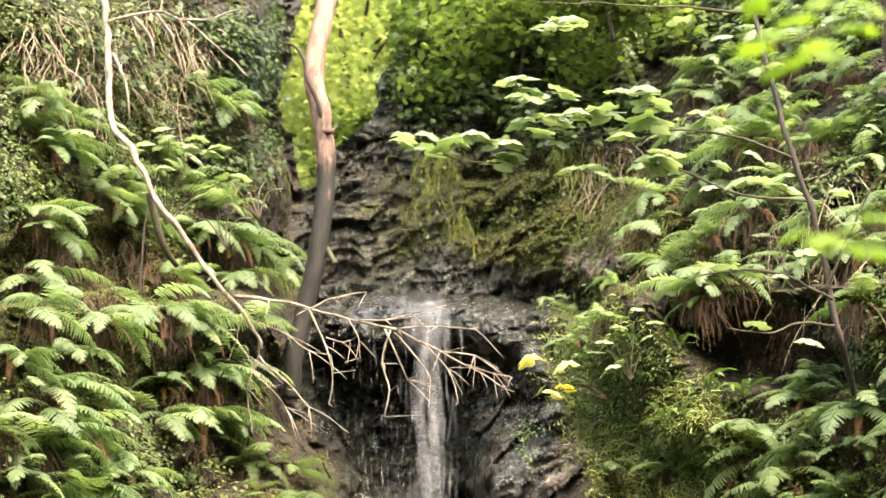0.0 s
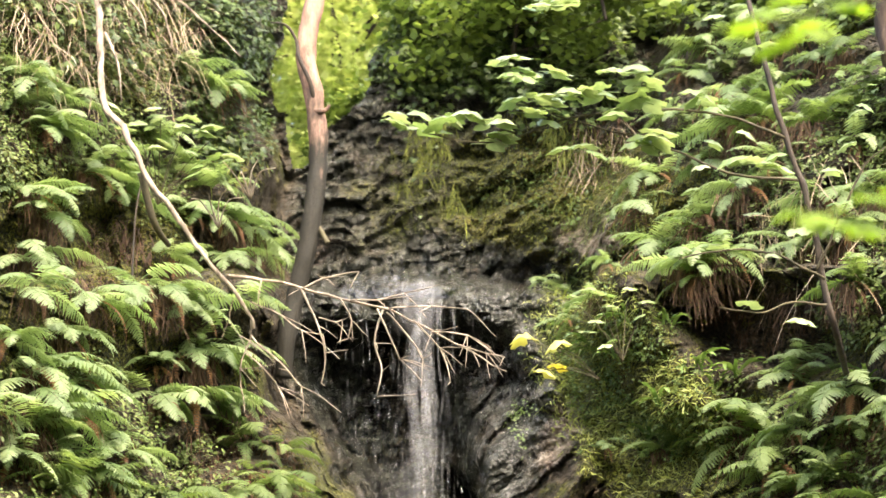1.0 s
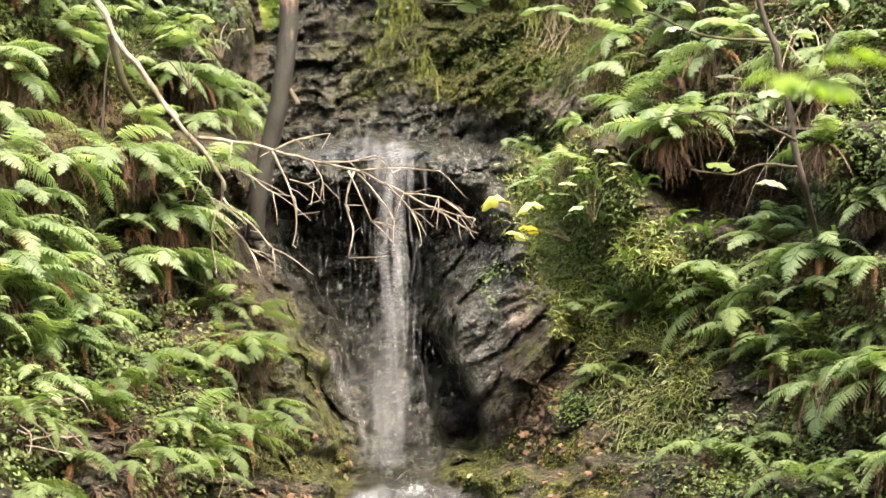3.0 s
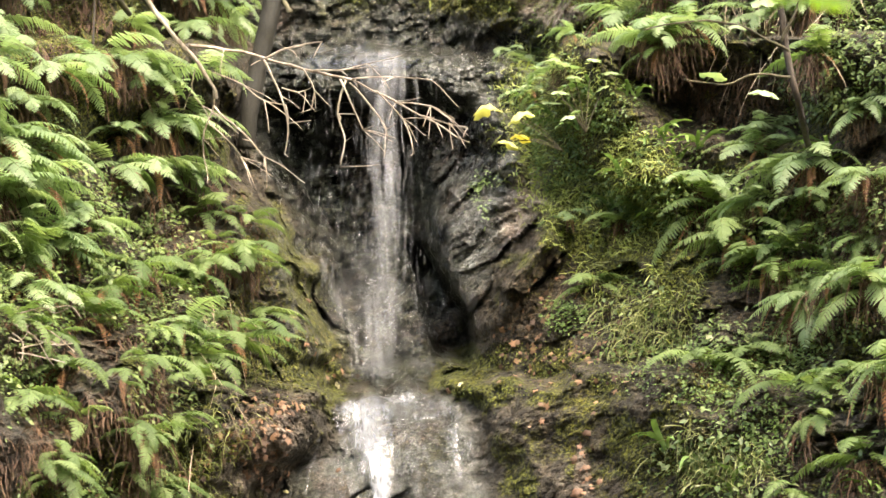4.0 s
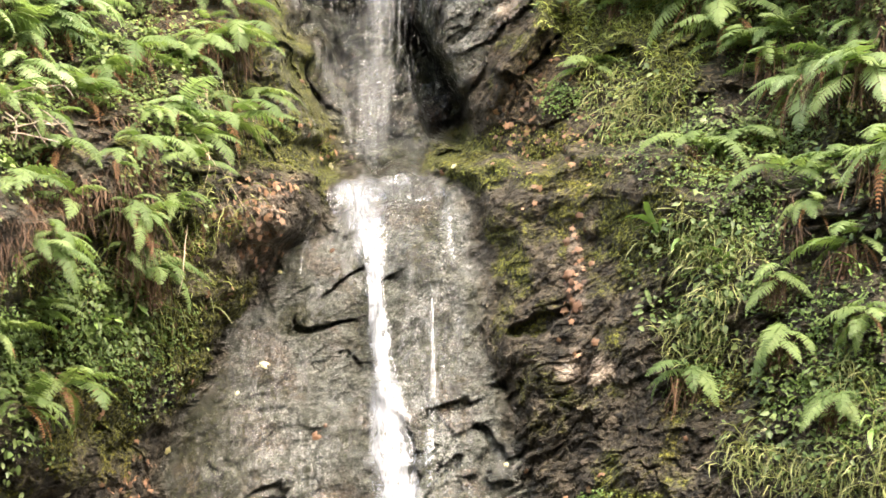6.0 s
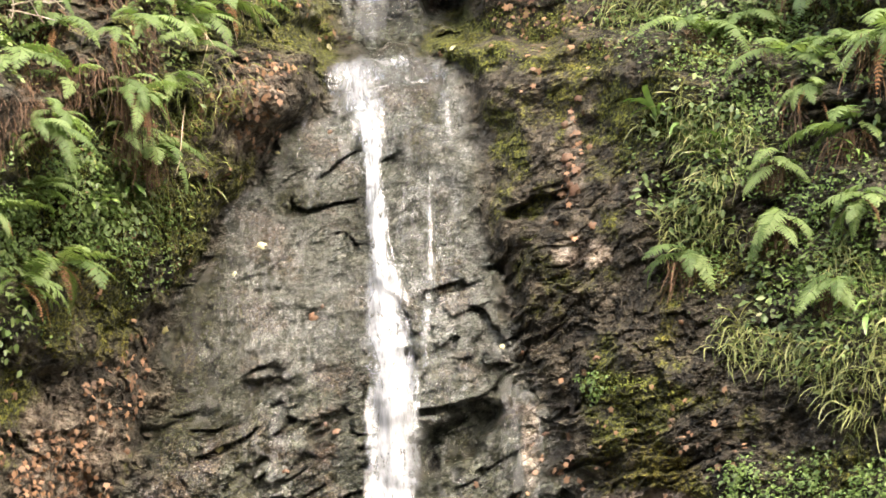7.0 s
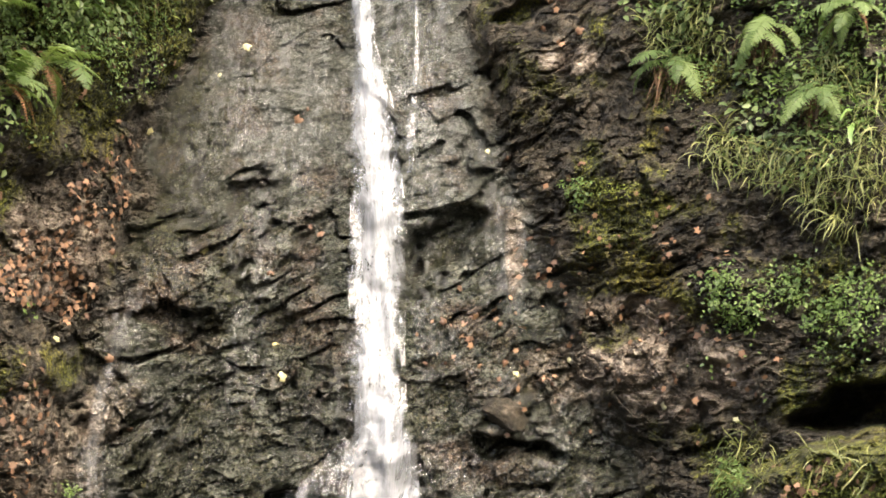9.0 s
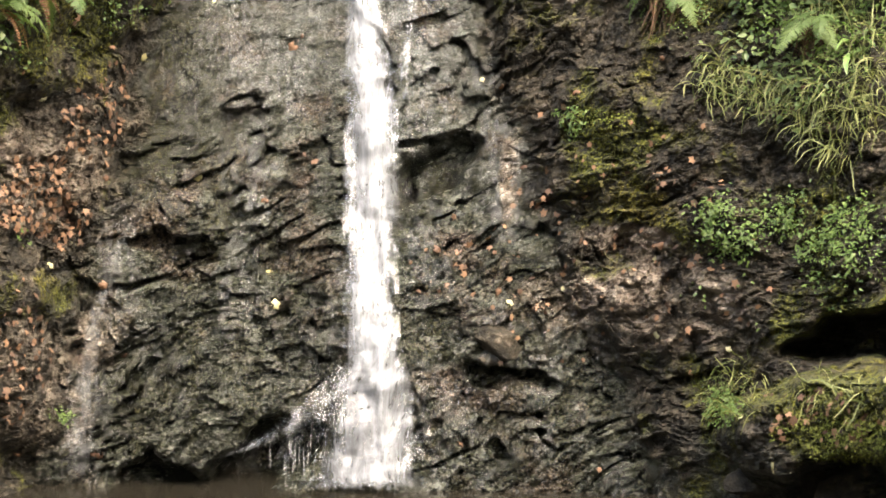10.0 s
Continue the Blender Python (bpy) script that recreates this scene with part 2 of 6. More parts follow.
def falling_water(name, cover, across, along, white=(0.38, 0.39, 0.41), film_gloss=0.05, most=1.0, soft=0.26):
    """Aerated water: white threads with clear gaps between them, drawn out along the fall."""
    m, n, l = material(name)
    threads = grain(n, l, 1.0, 5, 0.62, (across, along, 1), "UV")
    clots = grain(n, l, 1.0, 4, 0.6, (across * 0.3, along * 2.2, 1), "UV")
    body = add(n, "Attribute", attribute_name="body").outputs["Fac"]
    k = sums(n, l, "ADD", sums(n, l, "MULTIPLY", threads, 0.62), sums(n, l, "MULTIPLY", clots, 0.38))
    k = sums(n, l, "ADD", k, sums(n, l, "MULTIPLY", sums(n, l, "SUBTRACT", body, 0.5), 0.55))
    mask = steps(n, l, k, (cover, (0, 0, 0)), (cover + soft, (most, most, most)))
    foam = add(n, "BsdfPrincipled", Roughness=0.35)
    foam.inputs["Base Color"].default_value = (*white, 1)
    tr = add(n, "BsdfTranslucent")
    tr.inputs["Color"].default_value = (*white, 1)
    lit = add(n, "MixShader", Fac=0.3)
    l.new(foam.outputs[0], lit.inputs[1])
    l.new(tr.outputs[0], lit.inputs[2])
    clear = add(n, "BsdfTransparent")
    shine = add(n, "BsdfGlossy", Roughness=0.12)
    film = add(n, "MixShader", Fac=film_gloss)
    l.new(clear.outputs[0], film.inputs[1])
    l.new(shine.outputs[0], film.inputs[2])
    mx = add(n, "MixShader")
    l.new(mask, mx.inputs[0])
    l.new(film.outputs[0], mx.inputs[1])
    l.new(lit.outputs[0], mx.inputs[2])
    b = add(n, "Bump", Strength=0.6, Distance=0.02)
    l.new(k, b.inputs["Height"])
    l.new(b.outputs[0], foam.inputs["Normal"])
    l.new(b.outputs[0], shine.inputs["Normal"])
    finish(n, l, mx.outputs[0])
    return m


def pool_material():
    m, n, l = material("dark_pool_water")
    p = add(n, "BsdfPrincipled", Roughness=0.06, IOR=1.33)
    p.inputs["Base Color"].default_value = (0.018, 0.016, 0.012, 1)
    b = add(n, "Bump", Strength=0.12, Distance=0.02)
    l.new(grain(n, l, 6, 4, 0.6, (1, 2, 1)), b.inputs["Height"])
    l.new(b.outputs[0], p.inputs["Normal"])
    finish(n, l, p.outputs[0])
    return m


def ground_material():
    m, n, l = material("forest_floor")
    g, f = grain(n, l, 0.8, 6), grain(n, l, 18, 5)
    col = blend(n, l, g, (0.035, 0.05, 0.012), steps(n, l, f, (0.3, (0.03, 0.022, 0.012)), (0.7, (0.1, 0.085, 0.04))))
    p = add(n, "BsdfPrincipled", Roughness=0.9)
    l.new(col, p.inputs["Base Color"])
    b = add(n, "Bump", Strength=0.6, Distance=0.05)
    l.new(f, b.inputs["Height"])
    l.new(b.outputs[0], p.inputs["Normal"])
    finish(n, l, p.outputs[0])
    return m


ROCK = rock_material()
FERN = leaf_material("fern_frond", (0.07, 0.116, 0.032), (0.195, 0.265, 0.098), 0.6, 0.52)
# Lighter copy of the fern green, with sunlight put into the colour.
SUNLIT_FERN = leaf_material("fern_frond_with_sun_in_colour", (0.12, 0.186, 0.073), (0.3, 0.385, 0.2), 0.45, 0.52)
SPRAY = leaf_material("trailing_leaf", (0.045, 0.08, 0.02), (0.17, 0.22, 0.085), 0.4, 0.35, 0.3, False)
CLIMB = leaf_material("climbing_leaf", (0.025, 0.05, 0.012), (0.2, 0.27, 0.09), 0.35, 0.3, 0.3, False)
STRAP = leaf_material("glossy_strap_leaf", (0.07, 0.13, 0.035), (0.19, 0.28, 0.09), 0.22, 0.25)
GRASS = leaf_material("drooping_grass_blade", (0.055, 0.085, 0.02), (0.29, 0.295, 0.12), 0.5, 0.3, 0.3, False)
IVY = leaf_material("small_dark_leaf", (0.018, 0.04, 0.01), (0.1, 0.15, 0.04), 0.5, 0.2, 0.3, False)
UNDER = leaf_material("undergrowth_leaf", (0.05, 0.085, 0.024), (0.19, 0.24, 0.075), 0.5, 0.25, 0.3, False)
MOSS = leaf_material("moss_tuft", (0.07, 0.086, 0.014), (0.24, 0.265, 0.055), 0.8, 0.3, 0.3, False)
SPRIG = leaf_material("fine_bright_sprig", (0.19, 0.235, 0.055), (0.43, 0.47, 0.16), 0.55, 0.35, 0.3, False)
FRESH = leaf_material("small_fresh_leaf", (0.05, 0.092, 0.02), (0.165, 0.235, 0.068), 0.45, 0.35, 0.3, False)
SYCAMORE = leaf_material("sycamore_leaf", (0.16, 0.24, 0.08), (0.37, 0.44, 0.25), 0.2, 0.32)
NEAR_LEAF = leaf_material("lime_sycamore_leaf", (0.16, 0.27, 0.02), (0.25, 0.37, 0.04), 0.45, 0.5)
TURNED = leaf_material("yellowing_leaf", (0.62, 0.5, 0.06), (0.6, 0.62, 0.25), 0.45, 0.35)
PALE_FALLEN = leaf_material("pale_fallen_leaf", (0.38, 0.33, 0.13), (0.52, 0.5, 0.33), 0.5, 0.2)
FALLEN = leaf_material("fallen_leaf", (0.055, 0.025, 0.013), (0.165, 0.09, 0.05), 0.6, 0.1)
LITTER = leaf_material("leaf_litter", (0.03, 0.015, 0.009), (0.29, 0.165, 0.095), 0.65, 0.1, 0.3, False)
# Raised albedo: the glare of the open valley is put into this leaf colour.
FAR_LEAF = leaf_material("distant_leaf_with_glare", (0.26, 0.34, 0.1), (0.66, 0.7, 0.38), 0.5, 0.5, 0.25, False)
# Darker copy of that foliage; shade is put into its colour.
VALLEY = leaf_material("valley_leaf_with_shade", (0.05, 0.085, 0.02), (0.24, 0.32, 0.09), 0.45, 0.45, 0.3, False)
DEAD = leaf_material("dead_frond", (0.024, 0.013, 0.007), (0.15, 0.085, 0.048), 0.8, 0.1, 0.3, False)
BROWN = leaf_material("dead_brown_frond", (0.09, 0.04, 0.018), (0.26, 0.13, 0.06), 0.75, 0.2)
STEM = leaf_material("dry_stem", (0.14, 0.1, 0.06), (0.4, 0.32, 0.22), 0.7, 0.05, 0.3, False)
# The upper bark's sunlit pink is put into its colour.
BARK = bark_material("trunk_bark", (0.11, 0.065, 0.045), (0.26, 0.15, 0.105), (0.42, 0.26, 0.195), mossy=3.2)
PALE_WOOD = bark_material("bare_dead_wood", (0.08, 0.06, 0.042), (0.25, 0.2, 0.15), (0.46, 0.4, 0.325), 16)
DARK_BARK = bark_material("sapling_bark", (0.012, 0.008, 0.005), (0.03, 0.021, 0.014), (0.07, 0.05, 0.033))
DEAD_BARK = bark_material("rough_brown_bark", (0.01, 0.006, 0.004), (0.034, 0.021, 0.013), (0.08, 0.05, 0.032), 18)
TWIG = bark_material("green_twig", (0.03, 0.026, 0.012), (0.06, 0.05, 0.024), (0.1, 0.085, 0.04))
FALL = falling_water("white_fall_water", 0.4, 38, 8.0, (0.33, 0.345, 0.375), 0.05, 1.0, 0.42)
VEIL = falling_water("thin_veil_water", 0.36, 70, 1.6, (0.47, 0.48, 0.5), 0.0, 0.74, 0.52)
MIST = falling_water("mist_of_spray", 0.2, 9, 5.0, (0.5, 0.51, 0.53), 0.0, 0.11, 0.8)
LACE = falling_water("lacy_water", 0.46, 46, 14.0, (0.34, 0.355, 0.38), 0.03, 0.7, 0.26)
SPLASH = falling_water("splashing_water", 0.37, 32, 7.0, (0.32, 0.335, 0.365), 0.05, 0.95, 0.4)
POOL = pool_material()
FLOOR = ground_material()


# ---- building ----
def mesh_of(name, verts, faces, mat, smooth=True):
    me = bpy.data.meshes.new(name)
    me.from_pydata([tuple(v) for v in verts], [], [tuple(f) for f in faces])
    me.materials.append(mat)
    if smooth:
        me.polygons.foreach_set("use_smooth", [True] * len(me.polygons))
    me.update()
    return me


def part(name, me, parent, label="", m=None):
    ob = new(name, me)
    ob.parent = parent
    if m is not None:
        ob.matrix_basis = m
    if label:
        tagged(ob, label)
    return ob


def thing(name, at, label, category, group="", kind=""):
    ob = new(name)
    ob.empty_display_size = 0.05
    ob.location = at
    return tagged(ob, label, category, group, kind)


def tube(points, radii, sides=8, rough=0.0, closed=True):
    """A tapered limb along a line of points; returns its corners and faces."""
    verts, faces = [], []
    pts = [Vector(p) for p in points]
    for i, p in enumerate(pts):
        d = (pts[min(i + 1, len(pts) - 1)] - pts[max(i - 1, 0)]).normalized()
        u = d.cross(Vector((0.13, 1, 0.07))).normalized()
        v = d.cross(u)
        for k in range(sides):
            w = 2 * math.pi * k / sides
            r = radii[i] * (1 + rough * noise.noise(p * 9 + Vector((k * 1.7, 0, 0))))
            verts.append(p + (u * math.cos(w) + v * math.sin(w)) * r)
    for i in range(len(pts) - 1):
        for k in range(sides):
            a, b = i * sides + k, i * sides + (k + 1) % sides
            faces.append((a, b, b + sides, a + sides))
    if closed:
        faces.append(tuple(range(sides - 1, -1, -1)))
        faces.append(tuple(range((len(pts) - 1) * sides, len(pts) * sides)))
    return verts, faces


def smooth_line(points, per=6):
    """Points along a curve through the given ones."""
    pts = [Vector(p) for p in points]
    out = []
    for i in range(len(pts) - 1):
        p0, p1, p2, p3 = pts[max(i - 1, 0)], pts[i], pts[i + 1], pts[min(i + 2, len(pts) - 1)]
        for k in range(per):
            t = k / per
            out.append(0.5 * (2 * p1 + (p2 - p0) * t + (2 * p0 - 5 * p1 + 4 * p2 - p3) * t * t + (3 * p1 - p0 - 3 * p2 + p3) * t ** 3))
    return out + [pts[-1]]


def limb(name, points, r0, r1, mat, parent, label="", sides=8, rough=0.15, per=6, wobble=0.0):
    line = smooth_line(points, per)
    if wobble:
        line = [p + noise.noise_vector(p * 7) * wobble for p in line]
    n = len(line)
    radii = [r0 + (r1 - r0) * i / (n - 1) for i in range(n)]
    base = Vector(parent.location) if parent else Vector()
    v, f = tube([p - base for p in line], radii, sides, rough)
    return part(name, mesh_of(name, v, f, mat), parent, label)

# ---- the gorge wall: laid out on a fan of sight lines from the camera ----
# a, b: metres across and up on an upright board 11 m ahead, placed to fit the camera's view; far(a, b) is a chosen
# distance to the rock.
BOARD = 11.0


def edge_left(b):
    return np.interp(b, (-0.4, 0.0, 0.7, 1.1, 2.0, 2.5, 2.9, 3.3, 3.6, 3.73, 4.07, 4.42, 4.74, 5.13, 5.6, 6.1, 6.4, 7.5, 12),
                     (-2.0, -1.95, -1.74, -1.66, -1.49, -1.35, -1.17, -0.8, -0.55, -0.48, -0.68, -0.81, -0.95, -1.06, -1.13, -1.08, -1.18, -1.23, -1.5))


def edge_right(b):
    return np.interp(b, (-0.4, 0.5, 1.2, 1.9, 2.5, 3.0, 3.56, 3.72, 4.0, 4.3, 4.8, 5.3, 5.7, 6.1, 6.6, 7.5, 12),
                     (1.3, 1.0, 0.7, 0.35, 0.25, 0.13, 0.04, -0.16, 0.02, 0.15, 0.38, 0.45, 0.5, 0.6, 0.85, 1.1, 1.4))


def gap_right(b):
    return np.interp(b, (6.3, 6.45, 6.8, 7.1, 7.5, 8.5, 12), (-1.15, -0.86, -0.7, -0.56, -0.4, 0.2, 0.4))


def far(a, b):
    """Distance ahead of the rock before its fine relief."""
    mid = np.interp(b, (-0.6, -0.1, 1.0, 2.0, 3.0, 3.5, 3.68, 3.78, 4.6, 5.5, 5.6, 5.65, 6.4, 7.5, 8.6, 9.5, 12),
                    (10.75, 10.85, 11.15, 11.6, 12.05, 12.35, 12.7, 13.15, 13.3, 13.45, 13.5, 14.6, 14.8, 15.0, 17.2, 22.0, 40.0))
    l, r = edge_left(b) - a, a - edge_right(b)
    step_l = np.interp(b, (0, 2.5, 3.3, 3.8, 5.2, 5.7, 8), (0.05, 0.08, 0.18, 0.5, 0.75, 1.0, 1.4))
    step_r = np.interp(b, (0, 3.3, 3.8, 5.2, 5.7, 8), (0.03, 0.06, 0.3, 0.35, 0.6, 0.7))
    rise_l = np.interp(b, (-0.5, 1, 2.5, 4.5, 6, 8, 12), (1.2, 1.4, 1.72, 1.26, 1.37, 1.35, 0.3))
    rise_r = np.interp(b, (-0.5, 1, 2.5, 4.5, 6, 8, 12), (1.2, 0.83, 0.73, 0.9, 1.15, 1.3, 0.3))
    y = mid - step_l * ramp(l, 0, 0.22) - step_r * ramp(r, 0, 0.25)
    y = y - rise_l * np.minimum(np.maximum(l, 0), 2.4) - rise_r * np.minimum(np.maximum(r, 0), 2.6)
    # a deep recess behind the upper fall
    y = y + 0.6 * ramp(b, 3.8, 4.3) * (1 - ramp(b, 5.25, 5.5)) * ramp(-l, 0.0, 0.2) * ramp(-r, 0.15, 0.45)
    # the rock beside the upper fall leans forward, with a hollow under it
    y = y - 0.45 * blob(a, b, 0.16, 4.7, 0.4, 0.95, 10) * ramp(a, -0.24, 0.04)
    y = y + 0.35 * blob(a, b, -0.5, 4.7, 0.42, 0.95)
    y = y + 0.85 * blob(a, b, -0.06, 4.14, 0.135, 0.38, 24)
    y = y - 0.45 * ramp(a, -0.1, 0.5) * ramp(b, 5.6, 5.75) * (1 - ramp(b, 6.4, 7.2))
    # mossy buttress on the right bank and the undercut beside it
    y = y - 0.4 * blob(a, b, 0.92, 5.2, 0.26, 0.75, 28)
    y = y + 0.5 * blob(a, b, 1.6, 5.3, 0.6, 0.36)
    y = y + 0.2 * blob(a, b, 2.2, 4.5, 0.3, 0.35)
    # undercuts in the left bank
    y = y + 0.2 * blob(a, b, -2.0, 4.1, 0.5, 0.22) + 0.2 * blob(a, b, -1.6, 4.68, 0.35, 0.16)
    y = y + 0.12 * blob(a, b, -2.2, 5.9, 0.35, 0.25) + 0.18 * blob(a, b, -1.95, 3.6, 0.5, 0.2)
    # the lower right: a den above the pool and a ledge in front of it
    y = y + 0.6 * blob(a, b, 2.35, 0.8, 0.5, 0.16, 14)
    y = y - 0.55 * blob(a, b, 2.25, 0.3, 0.75, 0.33, 12)
    y = y + 0.16 * blob(a, b, 0.45, 0.55, 0.32, 0.07, -10) + 0.22 * blob(a, b, 0.02, 1.62, 0.3, 0.12, 24)
    y = y + 0.16 * blob(a, b, 0.55, 2.83, 0.22, 0.06, 20)
    # hollow at the foot of the slab, left of the splash
    y = y + 0.45 * blob(a, b, -0.85, 0.2, 0.5, 0.16, 34) + 0.25 * blob(a, b, -1.4, 0.02, 0.25, 0.12, 10)
    y = y + 0.12 * blob(a, b, -1.3, 1.2, 0.3, 0.05, 12)
    return y


def world_at(a, b, y):
    return np.stack([a * y / BOARD, y, EYE + (b - EYE) * y / BOARD], -1)


def fine_axis(lo, hi, step, outer_lo, outer_hi):
    core = np.arange(lo, hi + step / 2, step)
    below = [lo]
    while below[-1] > outer_lo:
        below.append(below[-1] - max(0.06, 0.25 * (lo - below[-1])))
    above = [core[-1]]
    while above[-1] < outer_hi:
        above.append(above[-1] + max(0.06, 0.25 * (above[-1] - core[-1])))
    return np.array(below[:0:-1] + list(core) + above[1:])


COLS = fine_axis(-2.9, 2.6, 0.0142, -9.0, 9.0)
COLS = np.concatenate([COLS[COLS < -1.85], np.arange(-1.85, 1.25, 0.008), COLS[COLS > 1.25]])
ROWS_UP = fine_axis(-0.3, 7.75, 0.0142, -0.5, 12.0)
ROWS_UP = np.concatenate([ROWS_UP[ROWS_UP < -0.08], np.arange(-0.08, 4.5, 0.008), ROWS_UP[ROWS_UP > 4.5]])
A, B = np.meshgrid(COLS, ROWS_UP)
a, b = A.ravel(), B.ravel()
flat = world_at(a, b, np.full_like(a, BOARD))
wa, wb = 0.11 * fbm(flat * 2.2, 5, 101), 0.11 * fbm(flat * 2.2, 5, 111)
Y0 = far(a + wa * ramp(np.abs(a + 0.3), 0.12, 0.4), b + wb)
P0 = world_at(a, b, Y0)
aw, bw = a + wa * ramp(np.abs(a + 0.3), 0.12, 0.4), b + wb
slab = ramp(aw - edge_left(bw), -0.06, 0.12) * ramp(edge_right(bw) - aw, -0.12, 0.1)
low = slab * (1 - ramp(b, 3.6, 3.8))
bank = 1 - slab
# strata dip to the left; facets, ledges and scallops
Q = P0.copy()
c, s = math.cos(radians(24)), math.sin(radians(24))
Q[:, 0], Q[:, 2] = P0[:, 0] * c + P0[:, 2] * s, -P0[:, 0] * s + P0[:, 2] * c
warp = np.stack([fbm(P0 * 1.6, 3, 40), fbm(P0 * 1.6, 3, 50), fbm(P0 * 1.6, 3, 60)], 1)
Q = Q + 0.09 * warp
craggy = blocks(Q * (2.4, 2.4, 4.6), 1)
chips = blocks(Q * (6.5, 6.5, 12.0), 20)
tiny = blocks(Q * (14, 14, 30.0), 70)
gritty = blocks(Q * (34, 34, 60.0), 170)
swell = fbm(P0 * 1.1, 4, 5)
ledges = fbm(Q * (1.3, 1.3, 6.0), 4, 9, True)
upper = ramp(b, 3.7, 4.1)
lower_r = (1 - upper) * ramp(a, 0.1, 0.5)
dip = Q[:, 2] * 2.6 + 0.35 * fbm(P0 * 0.9, 3, 44)
saw = dip - np.floor(dip)
saw = (saw ** 2.5 - ramp(saw, 0.93, 1.0)) * ramp(fbm(P0 * 1.5, 3, 46), -0.35, 0.4)
dip2 = Q[:, 2] * 8.5 + 0.5 * fbm(P0 * 2.3, 3, 47)
saw2 = dip2 - np.floor(dip2)
saw2 = (saw2 ** 2 - ramp(saw2, 0.88, 1.0)) * ramp(fbm(P0 * 2.7, 3, 48), -0.1, 0.5)
vein = fbm(Q * (2.2, 2.2, 3.4), 3, 52, True)
crack = np.maximum(ramp(vein, 1.25, 1.45), ramp(fbm(Q * (1.1, 1.1, 4.2), 3, 58, True), 1.15, 1.3))
foot = 1 - ramp(b, 0.7, 1.7)
split = crack * ramp(fbm(P0 * 1.3, 3, 63), -0.05, 0.3)
behind = 1 - ramp(b, 5.6, 5.85)
relief = 0.06 * swell
relief = relief + low * ((0.036 + 0.03 * foot) * saw + (0.02 + 0.024 * foot) * saw2 + (0.03 + 0.03 * foot) * craggy + (0.018 + 0.03 * foot) * chips + (0.013 + 0.013 * foot) * tiny + (0.005 + 0.005 * foot) * gritty - 0.08 * split)
relief = relief + upper * slab * ((0.2 - 0.09 * behind) * craggy + (0.075 - 0.02 * behind) * chips + 0.024 * tiny + 0.05 * saw2 + 0.07 * saw - 0.06 * split)
relief = relief + bank * (upper * (0.16 * craggy + 0.05 * chips) + (1 - upper) * (0.07 * craggy + 0.052 * chips + 0.03 * tiny + 0.011 * gritty + 0.045 * saw + 0.03 * saw2 - 0.06 * split))
calm = 1 - 0.6 * blob(a, b, 0.55, 3.3, 0.75, 1.0)
relief = np.where(bank > 0.5, relief * calm, relief)
relief = relief * (1 - 0.75 * low * ramp(b, 3.0, 3.5))
relief = relief * (1 - ramp(np.abs(a), 3.2, 6)) + 0.6 * fbm(P0 * 0.4, 4, 3) * ramp(np.abs(a), 3.0, 6)
Y = Y0 - relief
POS = world_at(a, b, Y).reshape(len(ROWS_UP), len(COLS), 3)
du, dv = np.gradient(POS, axis=1), np.gradient(POS, axis=0)
NORMAL = np.cross(du, dv)
NORMAL /= np.linalg.norm(NORMAL, axis=2, keepdims=True) + 1e-9


def spot(sa, sb, lift=0.0):
    """The point and the outward normal of the rock on the bearing (sa, sb)."""
    i = int(np.clip(np.interp(sb, ROWS_UP, np.arange(len(ROWS_UP))), 0, len(ROWS_UP) - 1))
    j = int(np.clip(np.interp(sa, COLS, np.arange(len(COLS))), 0, len(COLS) - 1))
    n = Vector(NORMAL[max(i - 2, 0):i + 3, max(j - 2, 0):j + 3].mean((0, 1))).normalized()
    return Vector(POS[i, j]) + n * lift, n


def hang(sa, sb, y):
    """A point in the air on the bearing (sa, sb), y metres ahead."""
    return Vector(world_at(np.float64(sa), np.float64(sb), np.float64(y)))


patchy = fbm(P0 * 2.0, 4, 33)
speck = fbm(P0 * 6.0, 3, 36)
# Back wall and slope left of the fall take the wet tone to darken.
wet = np.clip(slab * (1 - ramp(b, 5.65, 5.95) * (0.2 + 0.6 * ramp(a, -0.2, 0.4)))  + 0.2 * blob(a, b, 0.5, 0.6, 1.1, 1.2) + 0.25 * blob(a, b, -1.75, 0.7, 0.3, 0.9, -12)
              + 0.55 * (1 - ramp(b, 0.0, 0.35)) * ramp(a, -1.8, -1.4) + 0.6 * blob(a, b, 0.1, 4.9, 0.45, 0.9) + 0.75 * blob(a, b, -0.9, 4.25, 0.3, 0.7, 30), 0, 1)
wet = np.clip(wet + 0.25 * patchy * wet * (1 - wet), 0, 1)
moss = 0.30 * bank + 0.30 * patchy * bank + 0.2 * speck * bank
moss = moss + 0.45 * blob(a, b, 0.8, 4.8, 0.5, 1.0, 28) + 0.4 * blob(a, b, -2.4, 5.9, 0.9, 0.7) + 0.4 * blob(a, b, -2.2, 7.2, 1.0, 0.6) + 0.55 * blob(a, b, 0.5, 6.1, 0.8, 0.6) + 0.4 * blob(a, b, -0.3, 6.15, 0.9, 0.6) * (0.8 + 0.6 * patchy) + 0.6 * blob(a, b, 2.2, 0.35, 0.6, 0.3) + 0.35 * blob(a, b, -2.2, 5.6, 0.7, 0.9)
moss = moss + 0.4 * blob(a, b, -1.7, 2.9, 0.9, 0.8) * (1 - low) + 0.2 * blob(a, b, -0.85, 4.2, 0.5, 0.6) + 0.05 * blob(a, b, 1.0, 1.3, 1.2, 0.9) * (1 + patchy) + 0.3 * blob(a, b, 0.15, 3.75, 0.9, 0.25)
